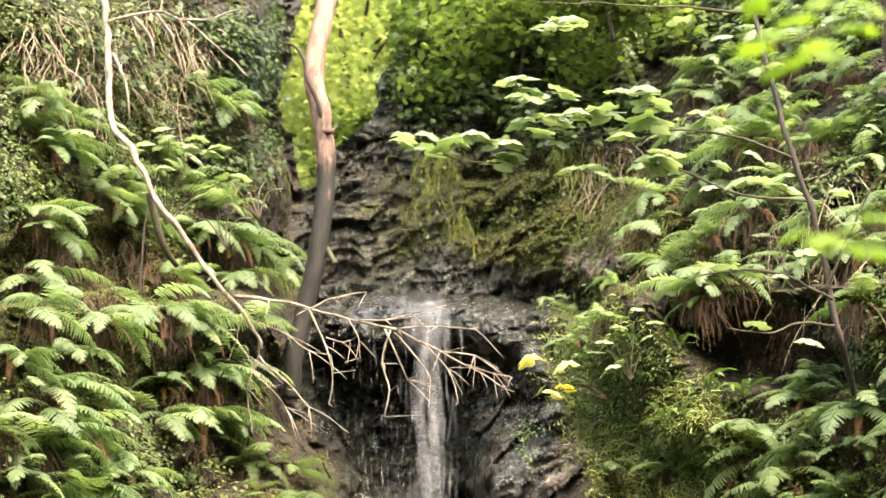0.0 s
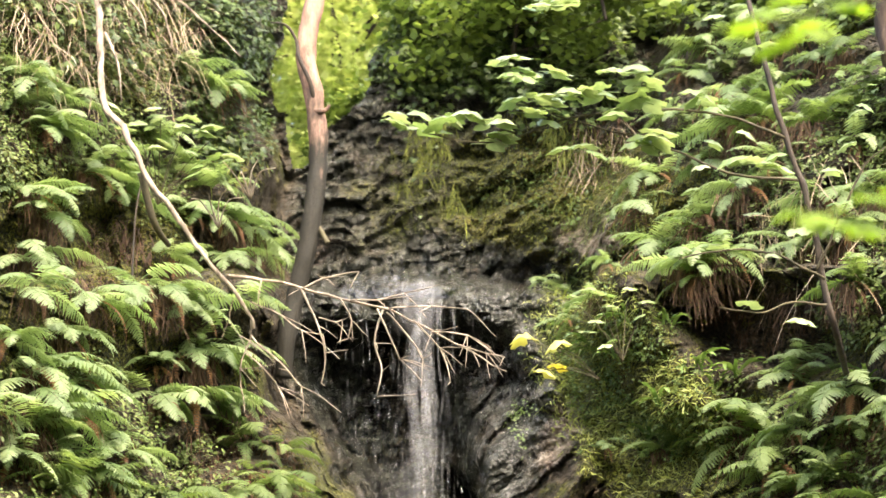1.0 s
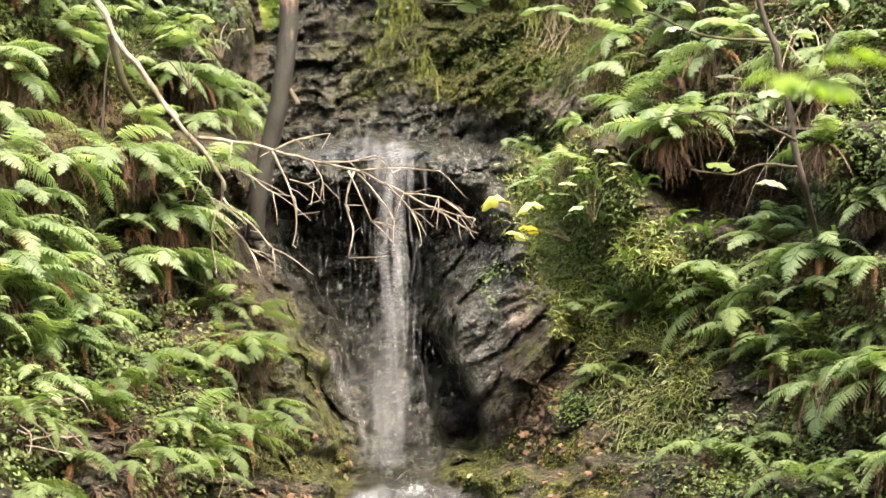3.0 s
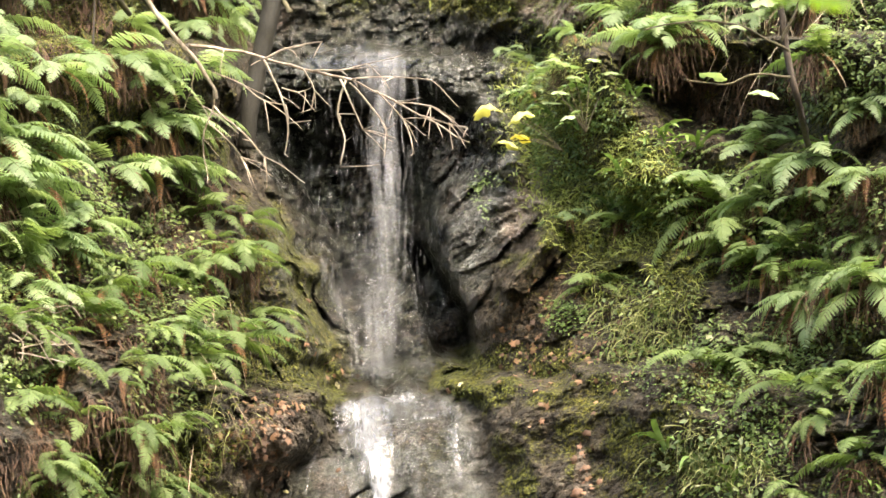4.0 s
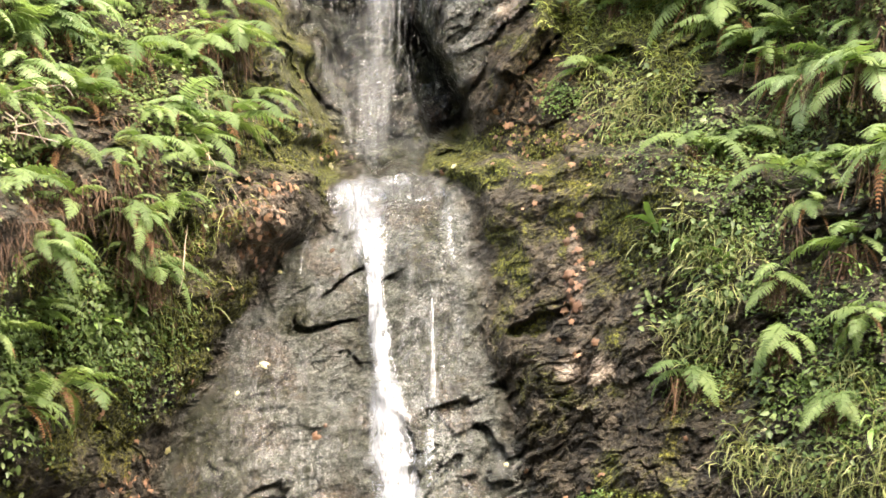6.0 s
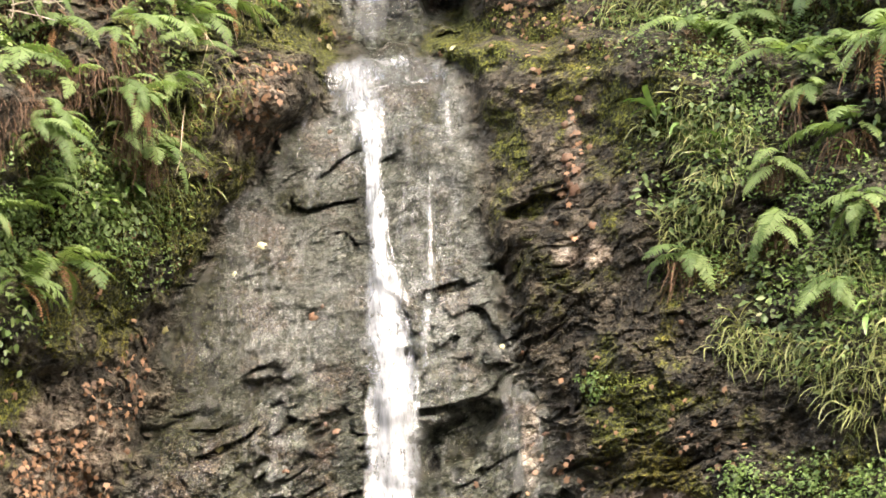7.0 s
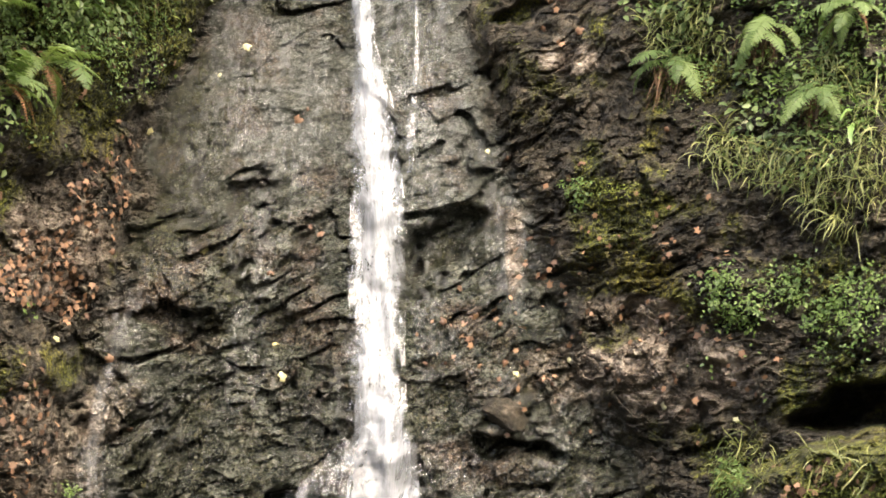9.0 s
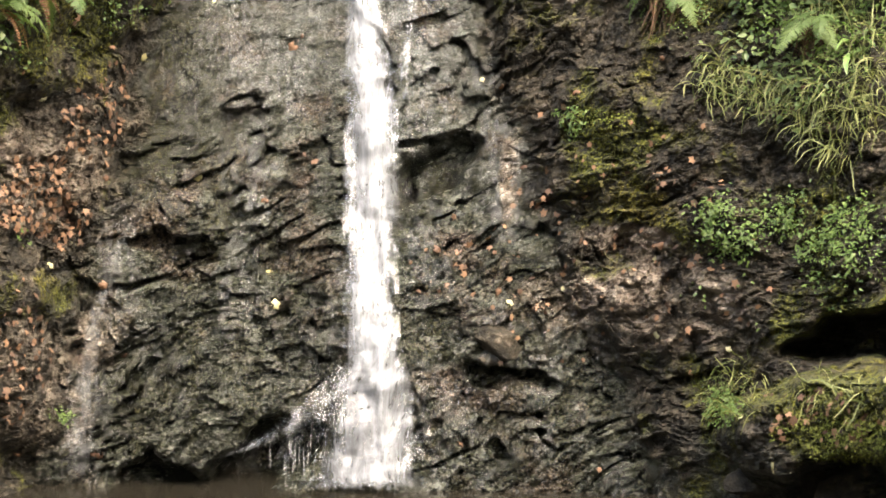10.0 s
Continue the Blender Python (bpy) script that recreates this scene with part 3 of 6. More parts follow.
moss = moss + 0.28 * blob(a, b, -0.15, 3.3, 0.14, 0.35) + 0.25 * blob(a, b, -1.2, 1.8, 0.25, 0.9, -14) + 0.3 * blob(a, b, -2.3, 1.9, 0.6, 0.5) + 0.35 * blob(a, b, -2.2, 0.95, 0.4, 0.2) + 0.3 * blob(a, b, -1.9, 2.2, 0.35, 0.25)
moss = np.clip(moss - 0.55 * low * (1 - blob(a, b, -0.15, 3.3, 0.2, 0.5)) * (1 - blob(a, b, -1.2, 1.8, 0.3, 1.0, -14)), 0, 1)
soil = np.clip(bank * (0.25 + 0.7 * upper + 0.35 * patchy) * (1 - 0.8 * blob(a, b, -0.9, 4.25, 0.3, 0.7, 30)) * np.maximum(ramp(b, 1.2, 2.8), 0.6 * ramp(a, 0.4, 1.0) * ramp(b, 0.9, 1.7)) * (1 - blob(a, b, 0.45, 6.0, 1.0, 0.6)), 0, 1) * (1 - ramp(b, 6.4, 6.9) * 0.4)

bands = fbm(P0 * (5.0, 5.0, 0.8), 4, 150)
film = low * np.clip(np.maximum(ramp(bands, -0.05, 0.35) * (0.7 + 0.3 * ramp(b, 0.6, 1.6)), np.maximum.reduce([blob(a, b, -0.35, 3.45, 0.6, 0.35), blob(a, b, -1.05, 2.5, 0.22, 0.6), blob(a, b, -1.3, 1.7, 0.1, 0.6, -8), 0.8 * blob(a, b, -0.9, 2.0, 0.12, 0.5), blob(a, b, -0.08, 2.7, 0.2, 0.7)])), 0, 1)
film = np.clip(film + 0.4 * upper * slab * behind + 0.9 * blob(a, b, -1.66, 1.0, 0.12, 0.6, -8) + 0.9 * blob(a, b, -1.78, 0.3, 0.16, 0.35), 0, 1)
broken = np.clip(1 - low * (0.65 * ramp(b, 1.2, 2.2)), 0, 1)
weed = np.clip(low * np.maximum.reduce([blob(a, b, -1.3, 1.95, 0.24, 0.95, -9), 0.8 * blob(a, b, -1.08, 1.5, 0.1, 0.5, -9), 0.7 * blob(a, b, -0.12, 3.3, 0.1, 0.3), 0.6 * blob(a, b, -0.75, 2.9, 0.3, 0.12, 12), 0.7 * blob(a, b, 0.05, 1.45, 0.12, 0.35)]) * (0.6 + 1.1 * ramp(fbm(P0 * (9.0, 9.0, 1.2), 4, 160), -0.25, 0.3)), 0, 1)
film = film * (1 - 0.7 * weed)
# Where sky sheen and light beside the upper fall are painted as grey.
sky_sheen = np.clip(low * ramp(b, 1.5, 2.5) * np.clip(0.8 + 0.4 * patchy, 0, 1) + blob(a, b, 0.17, 4.85, 0.36, 0.9, 12), 0, 1)
pale = np.maximum.reduce([0.55 * blob(a, b, -1.15, 3.3, 0.25, 0.6, -40), blob(a, b, 0.62, 5.85, 0.28, 0.17, 10), blob(a, b, 0.4, 4.68, 0.15, 0.3, -20), 0.9 * blob(a, b, 0.72, 2.6, 0.2, 0.1), 0.8 * blob(a, b, 0.43, 1.6, 0.06, 0.3), 0.8 * blob(a, b, -2.0, 1.6, 0.35, 0.4, 20),
                          0.7 * blob(a, b, -1.78, 0.55, 0.16, 0.5, -14), 0.6 * blob(a, b, -2.1, 0.5, 0.25, 0.4), 0.9 * blob(a, b, 1.3, 0.95, 0.5, 0.3), 0.7 * blob(a, b, 0.75, 0.95, 0.35, 0.2), 0.6 * blob(a, b, 0.67, 3.0, 0.07, 0.45), 0.8 * blob(a, b, 1.05, 1.25, 0.35, 0.15)])
pale = np.clip(pale * (0.75 + 0.7 * speck), 0, 1)
moss, soil = moss * (1 - 0.85 * pale), soil * (1 - pale)


def gorge_wall():
    rows, cols = len(ROWS_UP), len(COLS)
    idx = np.arange(rows * cols).reshape(rows, cols)
    quads = np.stack([idx[:-1, :-1], idx[:-1, 1:], idx[1:, 1:], idx[1:, :-1]], -1).reshape(-1, 4)
    ca, cb = a[quads].mean(1), b[quads].mean(1)
    cb, ca = cb + wb[quads[:, 0]], ca + wa[quads[:, 0]]
    opening = (cb > 6.36) & (ca > edge_left(cb) + 0.06) & (ca < gap_right(cb))
    quads = quads[~opening]
    me = bpy.data.meshes.new("gorge_wall")
    me.vertices.add(rows * cols)
    me.vertices.foreach_set("co", POS.reshape(-1))
    me.loops.add(quads.size)
    me.loops.foreach_set("vertex_index", quads.ravel())
    me.polygons.add(len(quads))
    me.polygons.foreach_set("loop_start", np.arange(0, quads.size, 4))
    me.polygons.foreach_set("use_smooth", np.zeros(len(quads), bool))
    for name, values in (("wet", wet), ("moss", moss), ("soil", soil), ("broken", broken), ("sky_sheen", sky_sheen), ("pale", pale), ("film", film), ("weed", weed)):
        me.attributes.new(name, "FLOAT", "POINT").data.foreach_set("value", values.astype(np.float32))
    me.materials.append(ROCK)
    me.update(calc_edges=True)
    me.validate()
    return tagged(new("rock_wall", me), "wet dark rock gorge wall with mossy earth banks", "rock face", kind="structure")


gorge_wall()


def ground_sheet():
    """Stream bed, valley sides, the hill beyond the wall and an added unseen rise behind the camera, one sheet out to
    the horizon.
    """
    half = np.concatenate([np.arange(0, 16, 1.0), np.geomspace(16, 3000, 26)])
    xs = np.concatenate([-half[:0:-1], half])
    X, Yg = np.meshgrid(xs, xs)
    side = ramp(np.abs(X), 5.5, 14) * 11.6 - 0.6
    # Unseen rise behind the camera, added to block low sky and darken reflections.
    back = ramp(-Yg, 4, 14) * 13 - 0.6
    hill = ramp(Yg, 14.5, 17.5) * 8.1 + ramp(Yg, 18, 40) * 7 - 0.6
    bed = -0.45 + 0.45 * (1 - ramp(Yg, 3.5, 6.0))
    p = np.stack([X.ravel() * 0.15, Yg.ravel() * 0.15, np.zeros(X.size)], 1)
    Z = np.maximum(np.maximum(np.maximum(bed, side), hill), back) + fbm(p, 3, 80).reshape(X.shape) * 0.8 * ramp(np.hypot(X, Yg - 6), 9, 20)
    n = len(xs)
    idx = np.arange(n * n).reshape(n, n)
    q = np.stack([idx[:-1, :-1], idx[:-1, 1:], idx[1:, 1:], idx[1:, :-1]], -1).reshape(-1, 4)
    me = mesh_of("ground", np.stack([X.ravel(), Yg.ravel(), Z.ravel()], 1), q, FLOOR)
    return tagged(new("ground", me), "forest floor of earth, moss and fallen leaves", "ground", kind="structure")


ground_sheet()


def flow_sheet(name, path, across, mat, lift, parent=None, bulge=0.03, free=None, rough=0.012, steps_along=160, thick=0.5, fade=0.12, seed=0, ragged=0.03, gauzy=False):
    """Water over rock. path: (a, b, half-width) down the flow; free: the distance ahead where it falls clear of the rock."""
    pa = np.array(path)
    t = np.linspace(0, 1, len(pa))
    tt = np.linspace(0, 1, steps_along)
    ca, cb, hw = (np.interp(tt, t, pa[:, k]) for k in range(3))
    k = np.linspace(-1, 1, across)
    fa = ca[:, None] + hw[:, None] * k[None]
    fb = np.repeat(cb[:, None], across, 1)
    comb = fbm(np.stack([fa[0] * 16, np.full(across, 2.0 + seed), np.zeros(across)], 1), 3, 95)
    fb = fb + ragged * comb[None] * (1 - tt[:, None]) ** 3
    fi = np.interp(fb, ROWS_UP, np.arange(len(ROWS_UP)))
    fj = np.interp(fa, COLS, np.arange(len(COLS)))
    yy = POS[fi.astype(int), fj.astype(int), 1]
    if free is None:
        pad = np.pad(yy, ((6, 6), (2, 2)), mode="edge")
        yy = sum(pad[i:i + yy.shape[0], j:j + yy.shape[1]] for i in range(13) for j in range(5)) / 65
    else:
        yy = np.repeat(np.interp(tt, np.linspace(0, 1, len(free)), free)[:, None], across, 1)
    p = np.stack([fa.ravel() * 14, np.full(fa.size, seed * 3.1), fb.ravel() * 3], 1)
    wave = fbm(p, 4, 90 + seed).reshape(fa.shape)
    yy = yy - lift - bulge * (1 - k[None] ** 2) - rough * wave
    pos = world_at(fa, fb, yy).reshape(-1, 3)
    idx = np.arange(fa.size).reshape(fa.shape)
    q = np.stack([idx[1:, :-1], idx[1:, 1:], idx[:-1, 1:], idx[:-1, :-1]], -1).reshape(-1, 4)
    base = Vector(parent.location) if parent else Vector()
    me = mesh_of(name, pos - np.array(base), q, mat)
    uv = me.uv_layers.new(name="flow")
    bent = np.stack([fa.ravel() * 5, np.full(fa.size, seed * 1.7), fb.ravel() * 1.6], 1)
    uvs = np.stack([fa.ravel() + 0.035 * fbm(bent, 3, 120), fb.ravel() + 0.1 * fbm(bent * 2, 2, 130)], 1)
    loops = np.empty(len(me.loops), np.int32)
    me.loops.foreach_get("vertex_index", loops)
    uv.data.foreach_set("uv", uvs[loops].ravel().astype(np.float32))
    wag = fbm(np.stack([np.sign(k)[None] * np.ones_like(fa) * 4.0, np.full_like(fa, seed * 2.3), fb * 5], -1).reshape(-1, 3), 3, 140).reshape(fa.shape)
    kk = np.minimum(1, np.abs(k[None]) * (1 + 0.3 * wag))
    body = thick * ((1 - kk ** 2) ** 2 if gauzy else 1 - kk ** 3) * np.minimum(1, np.minimum(tt, 1 - tt) / fade)[:, None]
    me.attributes.new("body", "FLOAT", "POINT").data.foreach_set("value", np.broadcast_to(body, fa.shape).ravel().astype(np.float32))
    return part(name, me, parent)


def strands(name, count, centre, spread, top, bottom, ahead, mat, parent, width=0.006, length=(0.1, 0.5), seed=1):
    """Loose threads and beads of falling water."""
    rng = np.random.default_rng(seed)
    verts, faces = [], []
    base = Vector(parent.location)
    for _ in range(count):
        fa = centre + rng.normal() * spread
        fb = rng.uniform(bottom, top)
        y = ahead + rng.normal() * 0.08
        n = rng.uniform(*length)
        w = width * rng.uniform(0.4, 1.3)
        p, q = hang(fa, fb, y) - base, hang(fa + rng.normal() * 0.006, fb - n, y - 0.02) - base
        m = p.lerp(q, 0.6)
        i = len(verts)
        verts += [p, m + Vector((w, 0, 0)), m + Vector((0, -w, 0)), m - Vector((w, 0, 0)), q]
        faces += [(i, i + 1, i + 2), (i, i + 2, i + 3), (i + 4, i + 2, i + 1), (i + 4, i + 3, i + 2)]
    return part(name, mesh_of(name, verts, faces, mat), parent)


def droplet_material():
    m, n, l = material("white_droplets")
    p = add(n, "BsdfPrincipled", Roughness=0.2, Alpha=0.22)
    p.inputs["Base Color"].default_value = (0.85, 0.86, 0.87, 1)
    finish(n, l, p.outputs[0])
    return m


DROPS = droplet_material()
upper_fall = tagged(thing("upper_waterfall", hang(-0.35, 3.72, 12.9), "thin white waterfall dropping from a dark rock lip", "waterfall"), kind="stuff")
flow_sheet("main_jet", [(-0.37, 5.62, 0.28), (-0.36, 5.4, 0.26), (-0.355, 4.9, 0.2), (-0.36, 4.4, 0.17), (-0.38, 3.7, 0.16)], 50, VEIL, 0.0, upper_fall, 0.05, (13.25, 13.05, 12.95, 12.9, 12.85), thick=0.48, fade=0.03, gauzy=True)
flow_sheet("inner_jet", [(-0.42, 5.62, 0.36), (-0.41, 5.2, 0.34), (-0.41, 4.6, 0.27), (-0.37, 3.7, 0.18)], 40, VEIL, 0.0, upper_fall, 0.05, (13.3, 13.1, 13.0, 12.95), thick=0.2, fade=0.03, seed=3, gauzy=True)
flow_sheet("side_veil", [(-0.66, 5.6, 0.27), (-0.66, 5.0, 0.26), (-0.63, 4.4, 0.18), (-0.46, 3.75, 0.1)], 50, VEIL, 0.0, upper_fall, 0.02, (13.3, 13.2, 13.15, 13.1), thick=0.13, fade=0.03, seed=5)
flow_sheet("left_splash", [(-0.72, 4.48, 0.06), (-0.64, 4.2, 0.09), (-0.54, 3.95, 0.1), (-0.44, 3.72, 0.1)], 20, VEIL, 0.0, upper_fall, 0.03, (12.95, 12.85, 12.8, 12.75), thick=0.33, seed=6, gauzy=True)
flow_sheet("mist", [(-0.5, 4.55, 0.2), (-0.42, 4.1, 0.26), (-0.36, 3.7, 0.2)], 30, MIST, 0.0, upper_fall, 0.05, (12.8, 12.72, 12.7), thick=0.62, fade=0.35, seed=15, gauzy=True)
flow_sheet("right_veil", [(-0.2, 5.56, 0.06), (-0.2, 4.8, 0.08), (-0.2, 4.2, 0.11), (-0.2, 3.75, 0.14)], 16, VEIL, 0.0, upper_fall, 0.02, (13.2, 13.05, 12.95, 12.85), thick=0.2, seed=7, gauzy=True)
strands("falling_threads", 60, -0.62, 0.16, 5.5, 3.9, 12.95, DROPS, upper_fall, 0.0016, (0.02, 0.12), 3)
strands("spray", 40, -0.34, 0.14, 4.6, 3.75, 12.8, DROPS, upper_fall, 0.002, (0.015, 0.06), 4)
flow_sheet("lip_water", [(-0.45, 5.66, 0.28), (-0.45, 5.56, 0.36), (-0.45, 5.5, 0.36)], 40, SPLASH, 0.05, upper_fall, 0.02, (13.6, 13.32, 13.22), thick=0.3, seed=8)

lower_fall = tagged(thing("lower_waterfall", hang(-0.3, -0.04, 10.7), "white stream running down a steep wet rock slab", "waterfall"), kind="stuff")
flow_sheet("stream", [(-0.45, 3.42, 0.1), (-0.43, 3.34, 0.09), (-0.415, 3.27, 0.085), (-0.40, 3.1, 0.06), (-0.385, 2.91, 0.07), (-0.36, 2.7, 0.062),
                      (-0.33, 2.46, 0.1), (-0.31, 2.2, 0.125), (-0.295, 1.99, 0.14), (-0.295, 1.57, 0.15), (-0.295, 1.07, 0.155), (-0.285, 0.7, 0.16), (-0.28, 0.4, 0.15)],
           30, FALL, 0.05, lower_fall, 0.04, steps_along=440, thick=0.84, fade=0.07, ragged=0.1)
flow_sheet("stream_head", [(-0.44, 3.66, 0.22), (-0.48, 3.56, 0.18), (-0.46, 3.4, 0.13), (-0.42, 3.22, 0.09)], 40, SPLASH, 0.02, lower_fall, 0.02, steps_along=100, thick=0.62, fade=0.3, seed=14, ragged=0.08)
flow_sheet("splash_fan", [(-0.28, 0.82, 0.12), (-0.28, 0.55, 0.2), (-0.29, 0.3, 0.23), (-0.3, -0.06, 0.26)], 40, SPLASH, 0.06, lower_fall, 0.1, steps_along=120, thick=0.82, fade=0.04, seed=2)
flow_sheet("left_runoff", [(-0.36, 0.6, 0.1), (-0.5, 0.42, 0.13), (-0.68, 0.28, 0.1), (-0.88, 0.17, 0.07), (-1.12, 0.09, 0.04)], 30, LACE, 0.1, lower_fall, 0.02, (10.9, 10.82, 10.8, 10.8, 10.8), thick=0.5, seed=4)
flow_sheet("runoff_lace", [(-0.46, 0.46, 0.14), (-0.5, 0.3, 0.22), (-0.52, 0.1, 0.26), (-0.52, -0.04, 0.26)], 40, LACE, 0.1, lower_fall, 0.02, (10.88, 10.8, 10.76, 10.74), thick=0.3, seed=16)
flow_sheet("right_splash", [(-0.2, 0.62, 0.07), (-0.1, 0.5, 0.09), (-0.05, 0.35, 0.09), (-0.04, 0.1, 0.1)], 24, LACE, 0.06, lower_fall, 0.03, thick=0.4, seed=17)
strands("hanging_drips", 16, -0.66, 0.12, 0.26, 0.12, 10.74, DROPS, lower_fall, 0.0025, (0.1, 0.2), 18)
flow_sheet("foot_foam", [(-0.36, 0.0, 0.34), (-0.38, -0.035, 0.42), (-0.4, -0.06, 0.4)], 40, LACE, 0.02, lower_fall, 0.0, (10.72, 10.66, 10.6), thick=0.5, seed=19)
flow_sheet("drip_curtain", [(-0.62, 0.34, 0.2), (-0.62, 0.18, 0.2), (-0.6, -0.05, 0.2)], 24, VEIL, 0.0, lower_fall, 0.0, (10.75, 10.72, 10.7), thick=0.14, seed=9)
flow_sheet("side_trickle", [(-0.11, 3.1, 0.012), (-0.09, 2.76, 0.016), (-0.1, 2.34, 0.022), (-0.16, 2.0, 0.05)], 10, FALL, 0.012, lower_fall, 0.006, thick=0.42, seed=3)
flow_sheet("left_trickle", [(-0.72, 3.45, 0.03), (-0.76, 3.3, 0.02), (-0.81, 3.12, 0.015)], 10, FALL, 0.012, lower_fall, 0.006, thick=0.42, seed=6)
flow_sheet("right_trickle", [(-0.02, 3.5, 0.03), (0.0, 3.35, 0.02), (0.02, 3.2, 0.015)], 10, FALL, 0.012, lower_fall, 0.006, thick=0.4, seed=7)
flow_sheet("crest_water", [(-0.33, 3.7, 0.14), (-0.33, 3.62, 0.3), (-0.33, 3.52, 0.34)], 40, SPLASH, 0.015, lower_fall, 0.01, thick=0.4, fade=0.3, seed=5)
flow_sheet("bank_trickle", [(-1.55, 1.4, 0.03), (-1.65, 1.11, 0.035), (-1.75, 0.8, 0.035), (-1.79, 0.43, 0.07), (-1.85, 0.1, 0.1), (-1.87, -0.05, 0.1)], 14, VEIL, 0.012, lower_fall, 0.01, thick=0.42, seed=8)
strands("splash_beads", 70, -0.29, 0.15, 0.7, 0.0, 10.62, DROPS, lower_fall, 0.002, (0.012, 0.04), 6)


def pool():
    n = 60
    xs, ys = np.linspace(-7, 7, n), np.linspace(5.2, 11.6, n)
    X, Yp = np.meshgrid(xs, ys)
    r = np.hypot(X + 0.3, Yp - 10.7)
    Z = -0.04 + 0.006 * np.sin(r * 16) * np.exp(-r * 0.8)
    idx = np.arange(n * n).reshape(n, n)
    q = np.stack([idx[:-1, :-1], idx[:-1, 1:], idx[1:, 1:], idx[1:, :-1]], -1).reshape(-1, 4)
    tagged(new("pool_water", mesh_of("pool_water", np.stack([X.ravel(), Yp.ravel(), Z.ravel()], 1), q, POOL)), "dark still pool at the foot of the fall", "water", kind="structure")


pool()

# ---- plants: shapes that are shared between alike pieces ----
def frond_mesh(name, rise, fall, mat, pairs=22, lobes=4, broad=0.2, seed=0, bend=0.0, full=1.0):
    """A fern frond one metre long, from its foot along +y: a bare stalk, then a curved midrib with close-set toothed leaflets."""
    rng = np.random.default_rng(seed)
    n = pairs + 4
    line, tang = [Vector((0, 0, 0))], []
    for i in range(n):
        t = i / (n - 1)
        e = radians(rise + (fall - rise) * t ** 0.9)
        h = bend * t * t
        d = Vector((math.sin(h) * math.cos(e), math.cos(h) * math.cos(e), math.sin(e)))
        tang.append(d)
        line.append(line[-1] + d / n)
    verts, faces = tube(line, [0.0065 * (1 - 0.85 * i / n) for i in range(n + 1)], 3)
    for i in range(3, n):
        t = (i - 2.5) / (n - 3)
        size = broad * ((0.5 + 0.5 * min(1.0, t / 0.3)) * (1 - t) ** 0.62 + 0.02)
        d = tang[i]
        side0 = d.cross(Vector((0, 0, 1))).normalized()
        up = side0.cross(d).normalized()
        for sgn in (-1, 1):
            lean = radians(rng.uniform(8, 20) + 22 * t)
            droop = rng.uniform(-0.32, -0.02)
            out = (side0 * sgn * math.cos(lean) + d * math.sin(lean) + up * droop).normalized()
            wide = (d * math.cos(lean) - side0 * sgn * math.sin(lean) + up * rng.uniform(-0.25, 0.25)).normalized()
            long = size * rng.uniform(0.86, 1.1)
            half = full * 0.56 / n * rng.uniform(0.9, 1.12) * min(1.0, 0.45 + long * 4.5)
            root = line[i] + up * 0.002
            i0 = len(verts)
            verts.append(root)
            for k in range(1, lobes + 1):
                u = k / lobes
                w = half * (1.1 - 0.72 * u ** 2.2)
                mid = root + out * long * u + up * (-0.16 * long * u * u)
                back = out * (long / lobes)
                verts += [mid - wide * w * 0.48, mid - back * 0.3 + wide * w, mid - back * 0.3 - wide * w, mid + wide * w * 0.48]
            prev = (i0, i0)
            for k in range(lobes):
                j = i0 + 1 + 4 * k
                lo, hi = (j, j + 3)
                faces += [(prev[0], j + 2, lo), (prev[1], hi, j + 1)]
                faces.append((prev[0], lo, hi, prev[1]) if k else (i0, lo, hi))
                prev = (lo, hi)
    return mesh_of(name, verts, faces, mat, False)


def root_mat_mesh(name, seed):
    """The brown skirt under a fern's crown: dead stalks and roots hanging a metre down from a knob."""
    rng = np.random.default_rng(seed)
    verts, faces = [], []
    for _ in range(90):
        p = Vector((rng.normal() * 0.2, rng.normal() * 0.12, rng.uniform(-0.15, 0.06)))
        d = Vector((rng.normal() * 0.3, -abs(rng.normal()) * 0.35, -0.5)).normalized()
        long, w = rng.uniform(0.45, 1.05), rng.uniform(0.006, 0.016)
        side = d.cross(Vector((rng.normal() * 0.4, 1, 0.1))).normalized() * w
        i = len(verts)
        for k in range(5):
            verts += [p - side * (1 - 0.15 * k), p + side * (1 - 0.15 * k)]
            d = (d + Vector((rng.normal() * 0.13, rng.normal() * 0.1 + 0.05, -0.3))).normalized()
            p = p + d * long / 4
        faces += [(i + 2 * k, i + 2 * k + 1, i + 2 * k + 3, i + 2 * k + 2) for k in range(4)]
    return mesh_of(name, verts, faces, DEAD, False)


